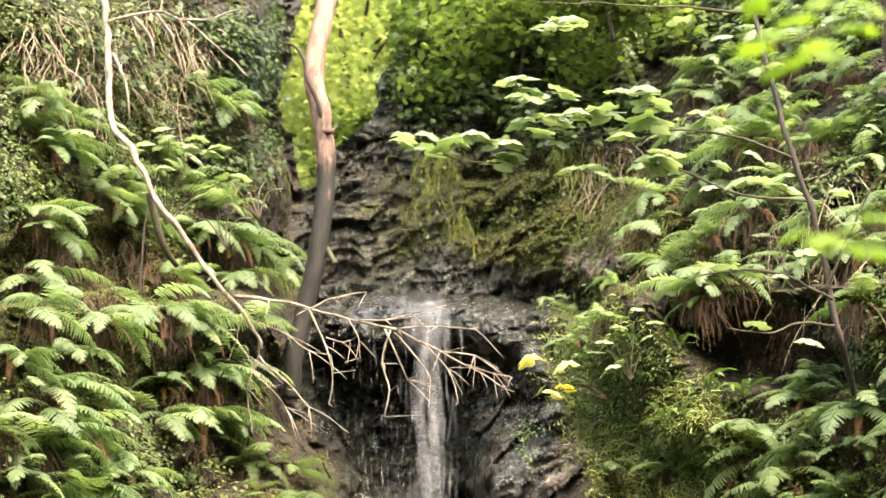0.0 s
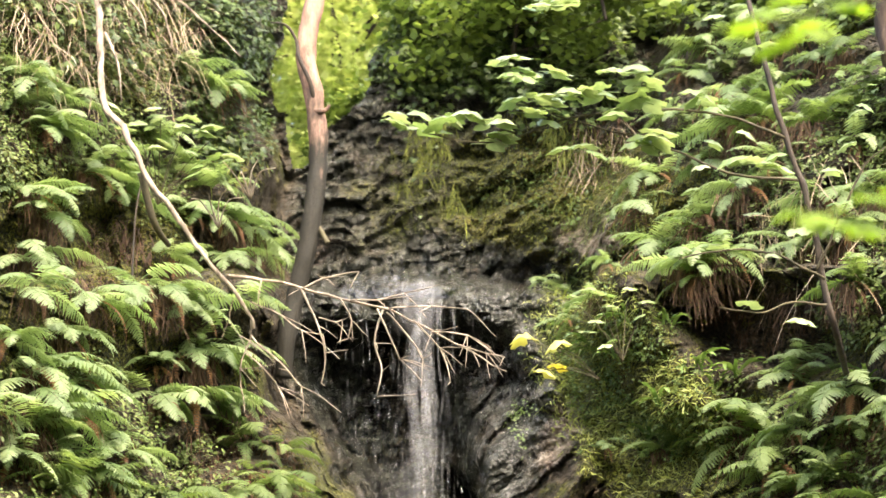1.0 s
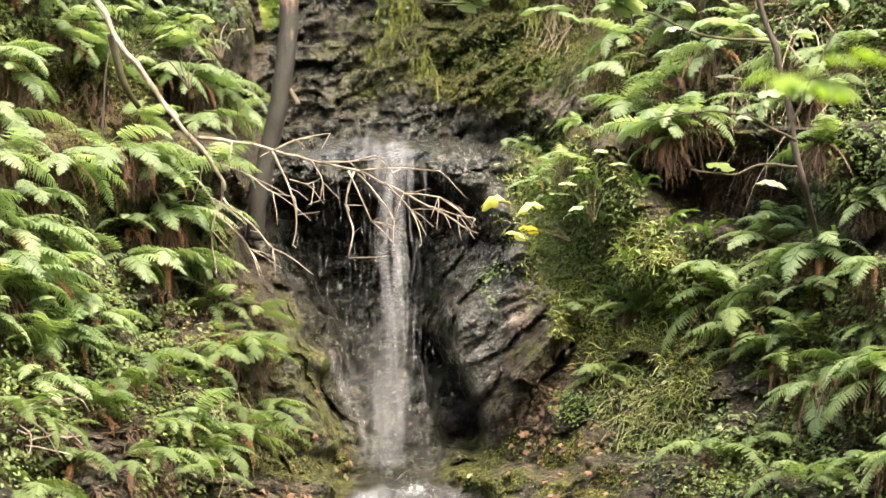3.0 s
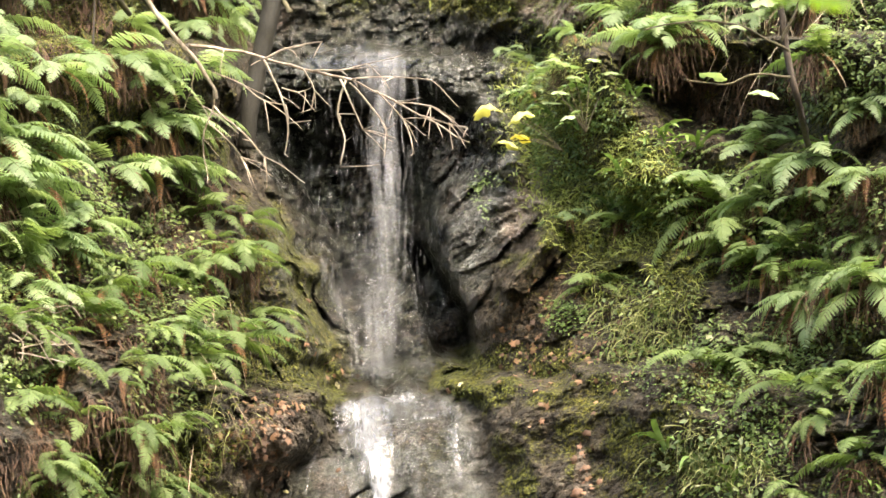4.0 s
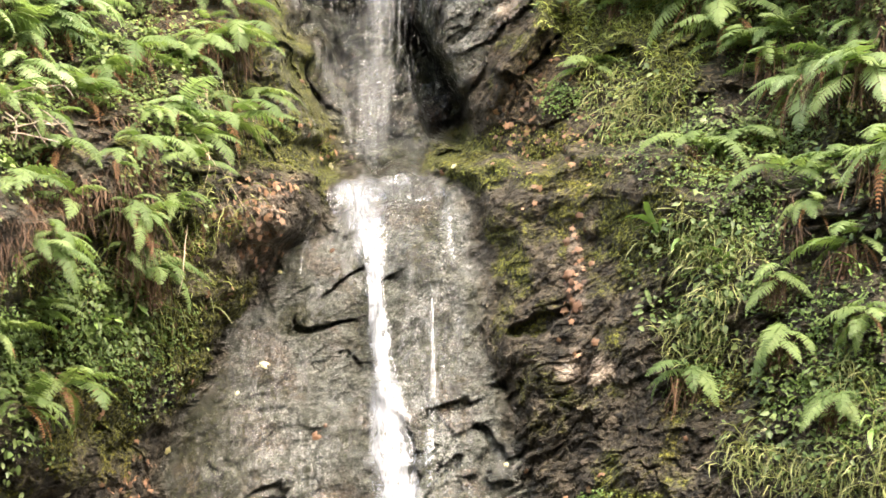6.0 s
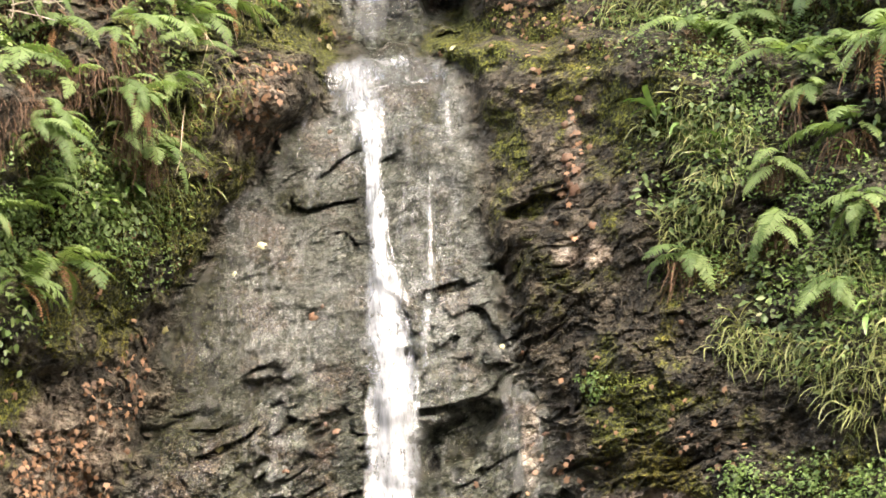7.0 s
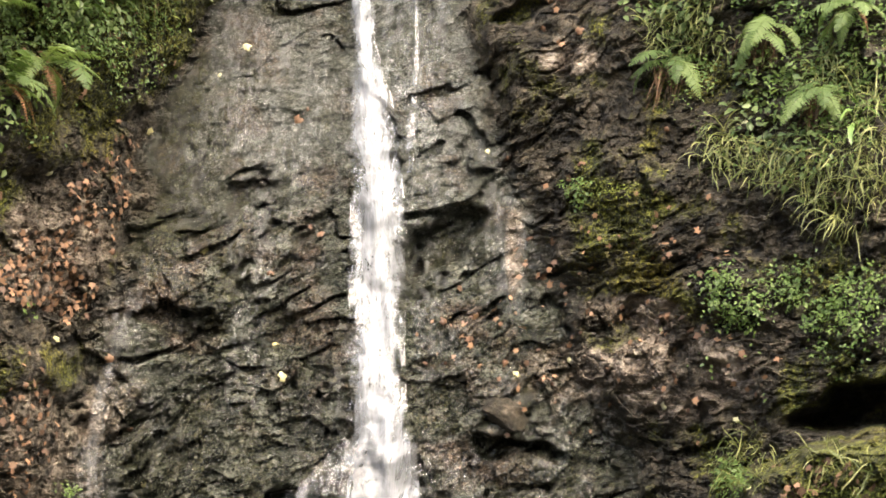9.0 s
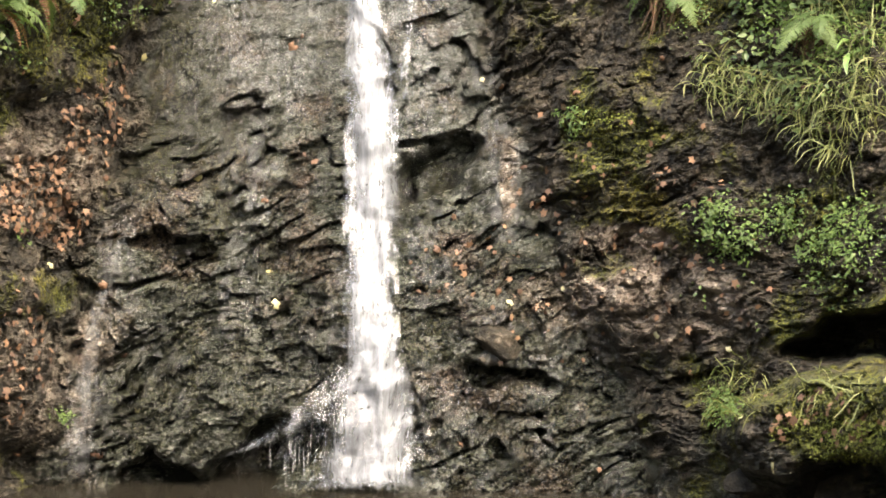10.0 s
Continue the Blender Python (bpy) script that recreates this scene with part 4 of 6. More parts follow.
def palmate_mesh(name, mat, curl=0.12, seed=0, lobes=5):
    """A lobed sycamore leaf about one metre across, its stalk end at the origin, pointing along +y."""
    rng = np.random.default_rng(seed)
    rim = []
    for i, (ang, r) in enumerate(((-128, 0.34), (-112, 0.5), (-86, 0.52), (-70, 0.74), (-52, 0.88), (-40, 0.74), (-27, 0.66), (-16, 0.86), (0, 1.0),
                                  (16, 0.86), (27, 0.66), (40, 0.74), (52, 0.88), (70, 0.74), (86, 0.52), (112, 0.5), (128, 0.34))):
        q = radians(ang + rng.uniform(-3, 3))
        r = 0.56 * r * rng.uniform(0.93, 1.07)
        rim.append(Vector((math.sin(q) * r, math.cos(q) * r, 0)))
    verts = [Vector((0, 0.02, 0))]
    for v in rim:
        verts.append(v * 0.5 + Vector((0, 0, 0.05)))
    for v in rim:
        verts.append(Vector((v.x, v.y, -curl * (v.length / 0.56) ** 2 + rng.uniform(-0.035, 0.035))))
    n = len(rim)
    faces = []
    for i in range(n - 1):
        faces.append((0, 1 + i + 1, 1 + i))
        faces.append((1 + i, 2 + i, 2 + i + n, 1 + i + n))
    verts = [v + Vector((0, 0.06, 0)) for v in verts]
    base = len(verts)
    sv, sf = tube([Vector((0, -0.35, 0.04)), Vector((0, -0.15, 0.03)), Vector((0, 0.08, 0.0))], [0.012, 0.01, 0.008], 4)
    return mesh_of(name, verts + sv, faces + [tuple(base + k for k in f) for f in sf], mat)


def strap_mesh(name, mat, rise=50, fall=-60, wide=0.06, seed=0):
    """A strap leaf one metre long along +y, with a keel and a wavy rim."""
    rng = np.random.default_rng(seed)
    n, p, verts, faces = 12, Vector(), [], []
    for i in range(n + 1):
        t = i / n
        e = radians(rise + (fall - rise) * t)
        d = Vector((0.15 * math.sin(3 * t + seed), math.cos(e), math.sin(e))).normalized()
        up = Vector((0, -d.z, d.y))
        w = wide * (0.35 + 2.2 * t) ** 0.7 * max(0.0, 1 - t ** 3.2) + 0.004
        wave = 0.35 * w * math.sin(t * 17 + seed)
        verts += [p + Vector((-w, 0, 0)) + up * (w * 0.35 + wave), p, p + Vector((w, 0, 0)) + up * (w * 0.35 - wave)]
        p = p + d / n
    for i in range(n):
        k = 3 * i
        faces += [(k, k + 1, k + 4, k + 3), (k + 1, k + 2, k + 5, k + 4)]
    return mesh_of(name, verts, faces, mat)


ROOT_MATS = [root_mat_mesh("root_mat", 70 + k) for k in range(3)]
FRONDS = [frond_mesh("frond", r, f, FERN, p + 4, 4, w, i, bd) for i, (r, f, p, w, bd) in enumerate(
    ((44, -38, 20, 0.23, 0.15), (34, -55, 22, 0.2, -0.3), (50, -24, 18, 0.25, 0.35), (26, -34, 20, 0.23, -0.12), (18, -72, 22, 0.21, 0.2), (32, -48, 19, 0.26, 0.5)))]
PALE_FRONDS = [frond_mesh("frond", r, f, SUNLIT_FERN, p, 4, w, i + 20, bd) for i, (r, f, p, w, bd) in enumerate(
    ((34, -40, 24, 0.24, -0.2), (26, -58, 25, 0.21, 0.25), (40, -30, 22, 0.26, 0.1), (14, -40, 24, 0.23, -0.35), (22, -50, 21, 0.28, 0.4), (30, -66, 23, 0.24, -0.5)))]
BROWN_FRONDS = [frond_mesh("dead_frond", r, f, BROWN, 15, 2, 0.11, i + 40, bd) for i, (r, f, bd) in enumerate(((-20, -85, 0.2), (0, -88, -0.3)))]
LEAVES = [palmate_mesh("leaf", SYCAMORE, cu, i) for i, cu in enumerate((0.05, 0.1, 0.17))]
LIME_LEAVES = [palmate_mesh("leaf", NEAR_LEAF, cu, i + 5) for i, cu in enumerate((0.1, 0.25))]
YELLOW_LEAVES = [palmate_mesh("leaf", TURNED, cu, i + 9) for i, cu in enumerate((0.15, 0.3))]
BROWN_LEAVES = [palmate_mesh("fallen_leaf", FALLEN, cu, i + 13) for i, cu in enumerate((0.1, 0.3, 0.5))]
PALE_LEAVES = [palmate_mesh("fallen_leaf", PALE_FALLEN, cu, i + 17) for i, cu in enumerate((0.1, 0.25))]
STRAPS = [strap_mesh("leaf", STRAP, r, f, 0.05, i) for i, (r, f) in enumerate(((55, -50), (35, -70), (65, -20)))]


def plant(name, at, n, meshes, count, size, facing, spread, label, category, group, piece, rng, tilt=(-18, 18), base_tilt=0.0):
    """A tuft whose pieces spring from one foot and lean out over the slope."""
    root = thing(name, at, label, category, group)
    for k in range(count):
        f = (k + 0.5) / count * 2 - 1
        az = 180 + facing + f * spread + rng.uniform(-14, 14)
        sc = size * rng.uniform(0.7, 1.12) * (1 - 0.22 * abs(f))
        m = pose(rng.normal() * 0.02, rng.normal() * 0.02, rng.normal() * 0.02, 0, 0, az) @ pose(0, 0, 0, base_tilt + rng.uniform(*tilt), rng.uniform(-22, 22), 0)
        part(piece, meshes[int(rng.integers(len(meshes)))], root, "", m @ Matrix.Diagonal((sc, sc, sc, 1)))
    if piece == "frond" and size > 0.3 and rng.random() < 0.7:
        sc = size * rng.uniform(0.45, 0.7)
        part("root_mat", ROOT_MATS[int(rng.integers(3))], root, "brown skirt of dead stalks and roots", pose(0, 0, -0.02, 0, 0, facing + rng.uniform(-30, 30)) @ Matrix.Diagonal((sc, sc, sc, 1)))
    if piece == "frond" and rng.random() < 0.6:
        for _ in range(int(rng.integers(1, 4))):
            sc = size * rng.uniform(0.5, 0.8)
            part("dead_frond", BROWN_FRONDS[int(rng.integers(2))], root, "withered brown frond", pose(0, 0, -0.01, 0, 0, 180 + facing + rng.uniform(-70, 70)) @ Matrix.Diagonal((sc, sc, sc, 1)))
    return root


def ferns(places, meshes, size, label, group, seed, count=(8, 11), spread=105, base_tilt=-10.0):
    rng = np.random.default_rng(seed)
    for fa, fb in places:
        p, n = spot(fa, fb, 0.05)
        facing = math.degrees(math.atan2(n.x, -n.y)) * 0.7 + rng.uniform(-18, 18)
        plant("fern", p, n, meshes, int(rng.integers(*count)), size * rng.uniform(0.8, 1.2), facing, spread, label, "fern", group, "frond", rng, base_tilt=base_tilt)


def scatter(count, density, seed, alow=-2.9, ahigh=2.6, blow=-0.2, bhigh=7.7):
    """Bearings drawn at random where density(a, b) is high."""
    rng = np.random.default_rng(seed)
    out_a, out_b = np.empty(0), np.empty(0)
    for _ in range(60):
        ra, rb = rng.uniform(alow, ahigh, 20000), rng.uniform(blow, bhigh, 20000)
        keep = rng.random(20000) < density(ra, rb)
        out_a, out_b = np.append(out_a, ra[keep]), np.append(out_b, rb[keep])
        if len(out_a) >= count:
            break
    return out_a[:count], out_b[:count]


LEFT_TOP = ((-2.64, 6.92), (-2.35, 6.75), (-1.72, 6.9), (-1.5, 6.8), (-2.53, 6.55), (-2.3, 6.3), (-1.95, 6.55), (-2.62, 6.2), (-2.05, 6.2), (-1.75, 6.3), (-1.5, 6.2), (-1.4, 5.95),
            (-1.8, 5.8), (-1.5, 5.75), (-1.27, 5.8), (-1.7, 6.05))
LEFT_MID = ((-2.55, 5.6), (-2.25, 5.55), (-1.95, 5.6), (-1.7, 5.5), (-1.35, 5.55), (-2.26, 5.05), (-1.66, 4.95), (-2.55, 5.15), (-2.52, 4.8), (-2.1, 4.75), (-1.42, 5.3),
            (-2.4, 5.35), (-1.65, 5.25), (-2.3, 4.85), (-1.85, 4.95), (-1.52, 4.92), (-2.6, 4.62), (-2.35, 4.6), (-2.5, 4.98), (-2.2, 4.58), (-2.65, 5.35), (-2.0, 4.62), (-2.75, 4.9))
LEFT_LOW = ((-2.13, 4.5), (-1.73, 4.35), (-1.36, 4.42), (-1.9, 4.3), (-2.3, 4.4), (-1.55, 4.42), (-2.05, 3.85), (-1.68, 3.85), (-1.75, 3.52), (-2.15, 3.4), (-1.2, 4.45), (-1.38, 4.65),
            (-2.32, 3.65), (-1.4, 3.85), (-1.22, 3.95), (-2.35, 4.05), (-2.0, 4.1))
LEFT_FOOT = ((-1.62, 3.2), (-2.45, 2.9), (-2.3, 2.45), (-1.75, 3.3), (-2.1, 2.55), (-2.22, 2.98), (-2.2, 3.28))
RIGHT_TOP = ((1.4, 7.02), (1.62, 6.93), (1.86, 7.05), (1.22, 6.82), (2.05, 6.9), (1.31, 6.98), (1.19, 6.55), (1.45, 6.7), (1.01, 6.2), (0.9, 6.0), (1.5, 6.5), (2.0, 6.55), (2.15, 6.35), (1.75, 6.75), (2.3, 6.8), (1.25, 5.92), (0.98, 5.75), (1.71, 6.25), (2.05, 5.75),
             (1.5, 6.1), (1.3, 6.25), (2.3, 6.1), (1.9, 6.05), (1.65, 7.2), (2.1, 7.2), (1.2, 7.25))
RIGHT_MID = ((1.8, 5.05), (2.05, 4.9), (1.7, 4.68), (1.42, 4.82), (1.15, 5.66), (1.32, 5.7), (1.6, 5.72), (1.85, 5.74), (2.3, 5.2), (1.95, 4.72), (2.3, 4.8), (1.73, 4.95))
RIGHT_EDGE = ((0.47, 5.62), (0.33, 5.54), (0.66, 5.5), (0.72, 5.64), (0.64, 4.6), (0.5, 5.36))
LEFT_EDGE = ((-1.43, 4.3), (-1.22, 4.08), (-1.37, 3.72), (-1.68, 3.47), (-2.0, 3.58), (-1.08, 4.38), (-2.2, 4.02), (-1.12, 4.6), (-1.6, 4.0), (-1.3, 4.5), (-1.05, 4.1), (-1.8, 3.75), (-1.5, 3.55))
RIGHT_LOW = ((1.45, 4.66), (1.6, 4.52), (2.0, 4.56), (1.56, 4.32), (1.86, 4.16), (2.1, 4.22), (1.36, 3.76), (1.6, 3.82), (2.16, 3.68), (2.36, 3.72), (2.28, 4.2), (2.2, 3.3), (1.8, 3.6))
RIGHT_FOOT = ((1.75, 3.12), (1.27, 2.6), (1.8, 2.78), (2.05, 2.45), (2.25, 2.9), (1.95, 3.45))
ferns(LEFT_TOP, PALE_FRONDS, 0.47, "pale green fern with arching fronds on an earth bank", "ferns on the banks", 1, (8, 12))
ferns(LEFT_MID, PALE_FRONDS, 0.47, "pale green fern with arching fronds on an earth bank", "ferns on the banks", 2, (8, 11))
ferns(LEFT_LOW, FRONDS, 0.44, "fresh green fern hanging over an earth bank", "ferns on the banks", 3, (6, 10))
ferns(LEFT_FOOT, FRONDS, 0.34, "small green fern low on a mossy bank", "ferns on the banks", 4)
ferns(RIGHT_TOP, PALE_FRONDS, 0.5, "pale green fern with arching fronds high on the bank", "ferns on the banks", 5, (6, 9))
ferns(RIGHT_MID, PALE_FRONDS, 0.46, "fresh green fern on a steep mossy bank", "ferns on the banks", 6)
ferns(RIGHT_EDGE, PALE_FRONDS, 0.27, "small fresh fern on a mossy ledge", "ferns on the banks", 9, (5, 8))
ferns(LEFT_EDGE, FRONDS, 0.34, "broad pale fern leaning out over bare earth", "ferns on the banks", 10, (4, 7), 95, -14.0)
ferns(RIGHT_LOW, FRONDS, 0.5, "broad green fern with drooping fronds on the bank", "ferns on the banks", 7, (6, 9))
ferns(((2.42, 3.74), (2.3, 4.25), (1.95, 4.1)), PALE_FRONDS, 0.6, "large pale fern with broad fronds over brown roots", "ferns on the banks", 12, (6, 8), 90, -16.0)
ferns(RIGHT_FOOT, FRONDS, 0.36, "small drooping green fern on wet earth", "ferns on the banks", 8, base_tilt=-30)


def more_ferns(count, density, meshes, size, label, seed):
    ferns(list(zip(*scatter(count, density, seed))), meshes, size, label, "ferns on the banks", seed, (6, 9))



def straps(places, size, seed):
    rng = np.random.default_rng(seed)
    for fa, fb in places:
        p, n = spot(fa, fb, 0.02)
        plant("hart_tongue_fern", p, n, STRAPS, int(rng.integers(6, 10)), size * rng.uniform(0.8, 1.2), math.degrees(math.atan2(n.x, -n.y)) * 0.7, 110,
              "dark glossy strap-leaved fern on a mossy bank", "fern", "strap-leaved ferns", "leaf", rng)


straps(((0.95, 4.86), (1.1, 4.78), (1.26, 4.92), (1.39, 5.0), (1.15, 5.05), (0.88, 4.65), (1.32, 4.76), (0.47, 5.3), (0.6, 5.22), (1.0, 5.3), (0.8, 5.35), (1.2, 4.6), (0.75, 5.15), (-1.82, 3.08), (-1.72, 2.95), (-1.62, 2.88), (-1.9, 2.85), (-1.35, 3.95), (1.3, 3.25), (1.15, 3.35), (1.45, 3.1), (2.25, 2.3), (2.1, 4.95), (2.2, 3.1)), 0.25, 11)


# ---- leaf carpets, grass and litter ----
def carpet(name, count, density, size, mat, label, category, seed, lift=0.03, shape="oval", droop=0.3, lie=0.0):
    """Many small leaves lying out from the bank, as one mass."""
    rng = np.random.default_rng(seed)
    sa, sb = scatter(count, density, seed)
    n = len(sa)
    i = np.interp(sb, ROWS_UP, np.arange(len(ROWS_UP))).astype(int)
    j = np.interp(sa, COLS, np.arange(len(COLS))).astype(int)
    p, nor = POS[i, j], NORMAL[i, j]
    p = p + nor * (lift * rng.random(n) ** 0.7)[:, None] + rng.normal(0, 0.006, (n, 3))
    up = nor * 0.7 + np.array([0, -0.25, 0.75]) + rng.normal(0, 0.35, (n, 3))
    up = up * (1 - lie) + nor * lie
    up /= np.linalg.norm(up, axis=1, keepdims=True)
    d = rng.normal(0, 1, (n, 3)) + nor * 0.6 + np.array([0, -0.5, -droop])
    d -= up * (d * up).sum(1, keepdims=True)
    d /= np.linalg.norm(d, axis=1, keepdims=True)
    w = np.cross(up, d)
    s = (size * rng.uniform(0.55, 1.3, n))[:, None]
    if shape == "oval":
        outline = ((0, 0, 0), (0.31, 0.36, 0.07), (0.2, 0.8, 0.02), (0, 1.05, -0.1), (-0.2, 0.8, 0.02), (-0.31, 0.36, 0.07))
        tris = ((0, 1, 2), (0, 2, 3), (0, 3, 4), (0, 4, 5))
    elif shape == "tuft":
        outline = ((0, 0, 0), (0.35, 0.5, 0.1), (0, 1.1, -0.1), (-0.35, 0.5, 0.1))
        tris = ((0, 1, 2), (0, 2, 3))
    else:
        outline = ((0, 0, 0), (0.42, 0.1, 0.05), (0.36, 0.45, 0.0), (0.62, 0.75, -0.1), (0.2, 0.72, 0.02), (0, 1.15, -0.15), (-0.2, 0.72, 0.02), (-0.62, 0.75, -0.1), (-0.36, 0.45, 0.0), (-0.42, 0.1, 0.05), (0, 0.4, 0.04))
        tris = ((0, 1, 2), (0, 2, 10), (2, 3, 4), (2, 4, 10), (4, 5, 10), (10, 5, 6), (10, 6, 8), (6, 7, 8), (0, 10, 8), (0, 8, 9))[:10]
    m = len(outline)
    v = np.empty((n, m, 3))
    for k, (x, y, z) in enumerate(outline):
        v[:, k] = p + s * (w * x + d * y + up * z)
    f = (np.array(tris)[None] + (np.arange(n) * m)[:, None, None]).reshape(-1, 3)
    ob = new(name, mesh_of(name, v.reshape(-1, 3), f, mat))
    return tagged(ob, label, category, kind="stuff")


def blades(name, count, density, length, wide, mat, label, category, seed, stand=0.6, sag=1.1, sections=5, out=0.7, tangle=0.09):
    """Narrow blades that stand out of the bank and hang over."""
    rng = np.random.default_rng(seed)
    sa, sb = scatter(count, density, seed)
    n = len(sa)
    i = np.interp(sb, ROWS_UP, np.arange(len(ROWS_UP))).astype(int)
    j = np.interp(sa, COLS, np.arange(len(COLS))).astype(int)
    p, nor = POS[i, j].copy(), NORMAL[i, j]
    d = nor * out + np.array([0, -0.2, stand]) + rng.normal(0, 0.45 * min(1.0, out + 0.1) + 2.2 * max(0.0, tangle - 0.09), (n, 3))
    d /= np.linalg.norm(d, axis=1, keepdims=True)
    long = (length * rng.uniform(0.5, 1.3, n))[:, None]
    wd = (wide * rng.uniform(0.6, 1.3, n))[:, None]
    rows_v = []
    for k in range(sections + 1):
        t = k / sections
        w = np.cross(d, nor)
        w /= np.linalg.norm(w, axis=1, keepdims=True) + 1e-9
        half = wd * max(0.06, (0.5 + t) * (1 - t ** 2.5))
        rows_v += [p - w * half, p + w * half]
        d = d + np.array([0, -0.06, -sag / sections]) + rng.normal(0, tangle, (n, 3))
        d /= np.linalg.norm(d, axis=1, keepdims=True)
        p = p + d * long / sections
    m = 2 * (sections + 1)
    v = np.stack(rows_v, 1)
    q = np.array([(2 * k, 2 * k + 1, 2 * k + 3, 2 * k + 2) for k in range(sections)])
    f = (q[None] + (np.arange(n) * m)[:, None, None]).reshape(-1, 4)
    return tagged(new(name, mesh_of(name, v.reshape(-1, 3), f, mat)), label, category, kind="stuff")


def clumps(da, db, s, cut):
    return ramp(fbm(np.stack([da * s, np.full_like(da, 3.3), db * s], 1), 3, 77), cut, cut + 0.35)


def on_banks(da, db):
    return np.maximum(ramp(edge_left(db) - da, 0.05, 0.3), ramp(da - edge_right(db), 0.1, 0.5))


more_ferns(14, lambda x, z: 0.3 * ramp(edge_left(z) - x, 0.35, 0.6) * ramp(z, 3.6, 4.2) * (1 - ramp(z, 6.6, 7.0)) * (x > -2.7), PALE_FRONDS, 0.48, "light green fern on the steep bank", 51)
more_ferns(16, lambda x, z: 0.3 * ramp(x - edge_right(z), 0.5, 0.8) * ramp(z, 4.0, 4.5) * (1 - ramp(z, 7.0, 7.4)) * (x < 2.45) * (1 - blob(x, z, 1.5, 5.3, 0.6, 0.4)), FRONDS, 0.5, "mid-green fern on the steep bank", 52)
carpet("moss_tufts", 32000, lambda x, z: np.maximum.reduce([blob(x, z, 0.8, 4.85, 0.42, 1.0, 28), 0.12 * blob(x, z, -0.85, 4.25, 0.25, 0.65, 32), 0.2 * blob(x, z, 0.45, 3.75, 0.7, 0.22), 0.6 * blob(x, z, 0.9, 1.92, 0.25, 0.06), 
       blob(x, z, 0.5, 2.72, 0.15, 0.05), 0.6 * blob(x, z, -2.3, 5.85, 0.4, 0.35), 0.2 * blob(x, z, -0.8, 3.75, 0.35, 0.2), 0.6 * blob(x, z, 2.2, 0.25, 0.4, 0.15), 0.5 * blob(x, z, 0.5, 6.1, 0.5, 0.4), 0.4 * blob(x, z, -0.3, 6.1, 0.5, 0.4), 0.5 * blob(x, z, -1.35, 3.15, 0.2, 0.5, -30), blob(x, z, 1.1, 5.4, 0.15, 0.35)])
       * clumps(x, z, 5.0, -0.3), 0.011, MOSS, "yellow-green moss cushions on rock and earth", "moss", 28, 0.02, "tuft")
blades("hanging_stems", 900, lambda x, z: np.maximum.reduce([blob(x, z, -2.2, 7.3, 0.7, 0.5), 0.8 * blob(x, z, 0.75, 6.4, 0.3, 0.3), 0.25 * blob(x, z, -1.3, 4.0, 0.25, 0.5), 0.4 * blob(x, z, 1.9, 6.0, 0.5, 0.5)]), 0.6, 0.0036, STEM,
       "thin pale dead stems hanging down the cliff", "dead plants", 29, -0.8, 0.6, 6, 0.5)
blades("hanging_moss", 2600, lambda x, z: np.maximum.reduce([blob(x, z, 0.1, 6.35, 0.75, 0.45), 0.6 * blob(x, z, -1.4, 6.7, 0.25, 0.6), 0.5 * blob(x, z, -2.2, 7.2, 0.6, 0.4), 0.4 * blob(x, z, 0.75, 6.2, 0.35, 0.4)]) * clumps(x, z, 4.0, -0.1), 0.22, 0.0035, MOSS,
       "dark green moss and creepers hanging down the back wall", "hanging moss", 39, -1.0, 1.0, 6, 0.25, 0.13)
blades("fine_grass", 4200, lambda x, z: np.maximum.reduce([blob(x, z, 0.82, 4.85, 0.5, 1.0, 28), 0.12 * blob(x, z, -1.5, 3.2, 0.4, 0.5), 0.3 * blob(x, z, -2.3, 6.9, 0.5, 0.3)]) * clumps(x, z, 4.0, -0.4), 0.075, 0.0045, SPRIG,
       "fine bright sprigs of grass on a mossy ridge", "grass", 27, 0.4, 1.3, 4, 0.8, 0.2)
carpet("ivy", 15000, lambda x, z: np.maximum.reduce([blob(x, z, -1.45, 7.0, 0.35, 0.9), blob(x, z, 0.3, 7.0, 1.1, 0.55), 0.06 * blob(x, z, 0.3, 6.4, 0.9, 0.6), 0.25 * blob(x, z, -2.0, 7.3, 0.9, 0.4)])
       * clumps(x, z, 2.0, -0.4) * ((z < 6.4) | (x < edge_left(z)) | (x > gap_right(z))), 0.034, IVY,
       "dark ivy leaves covering the cliff", "ivy", 21, 0.12, "lobed")
carpet("climbing_leaves", 10000, lambda x, z: np.maximum.reduce([0.9 * blob(x, z, 0.35, 7.2, 1.1, 0.75), 0.9 * blob(x, z, 1.5, 7.1, 0.9, 0.6), 0.15 * blob(x, z, -2.1, 7.3, 0.7, 0.5), 0.3 * blob(x, z, 2.2, 6.9, 0.5, 0.6)])
       * clumps(x, z, 2.6, -0.25) * ((z < 6.4) | (x < edge_left(z)) | (x > gap_right(z))), 0.052, CLIMB,
       "mid-green climbing leaves hanging over the cliff", "climbing plant", 37, 0.2, "lobed", 0.8)
carpet("undergrowth", 36000, lambda x, z: np.maximum(ramp(edge_left(z) - x, 0.45, 0.75), ramp(x - np.maximum(edge_right(z) + 0.2, np.interp(z, (4.2, 4.8), (0.95, 0.5))), 0, 0.2)) * ramp(z, 3.4, 4.2) * (1 - 0.3 * ramp(z, 6.8, 7.4)) * clumps(x, z, 2.6, -0.15) * (1 - 0.4 * blob(x, z, 1.5, 5.35, 0.5, 0.35)) * (1 - blob(x, z, 0.82, 4.85, 0.4, 1.0, 28)) * 0.8, 0.03, UNDER,
       "dark small-leaved undergrowth between the ferns", "undergrowth", 22, 0.1)
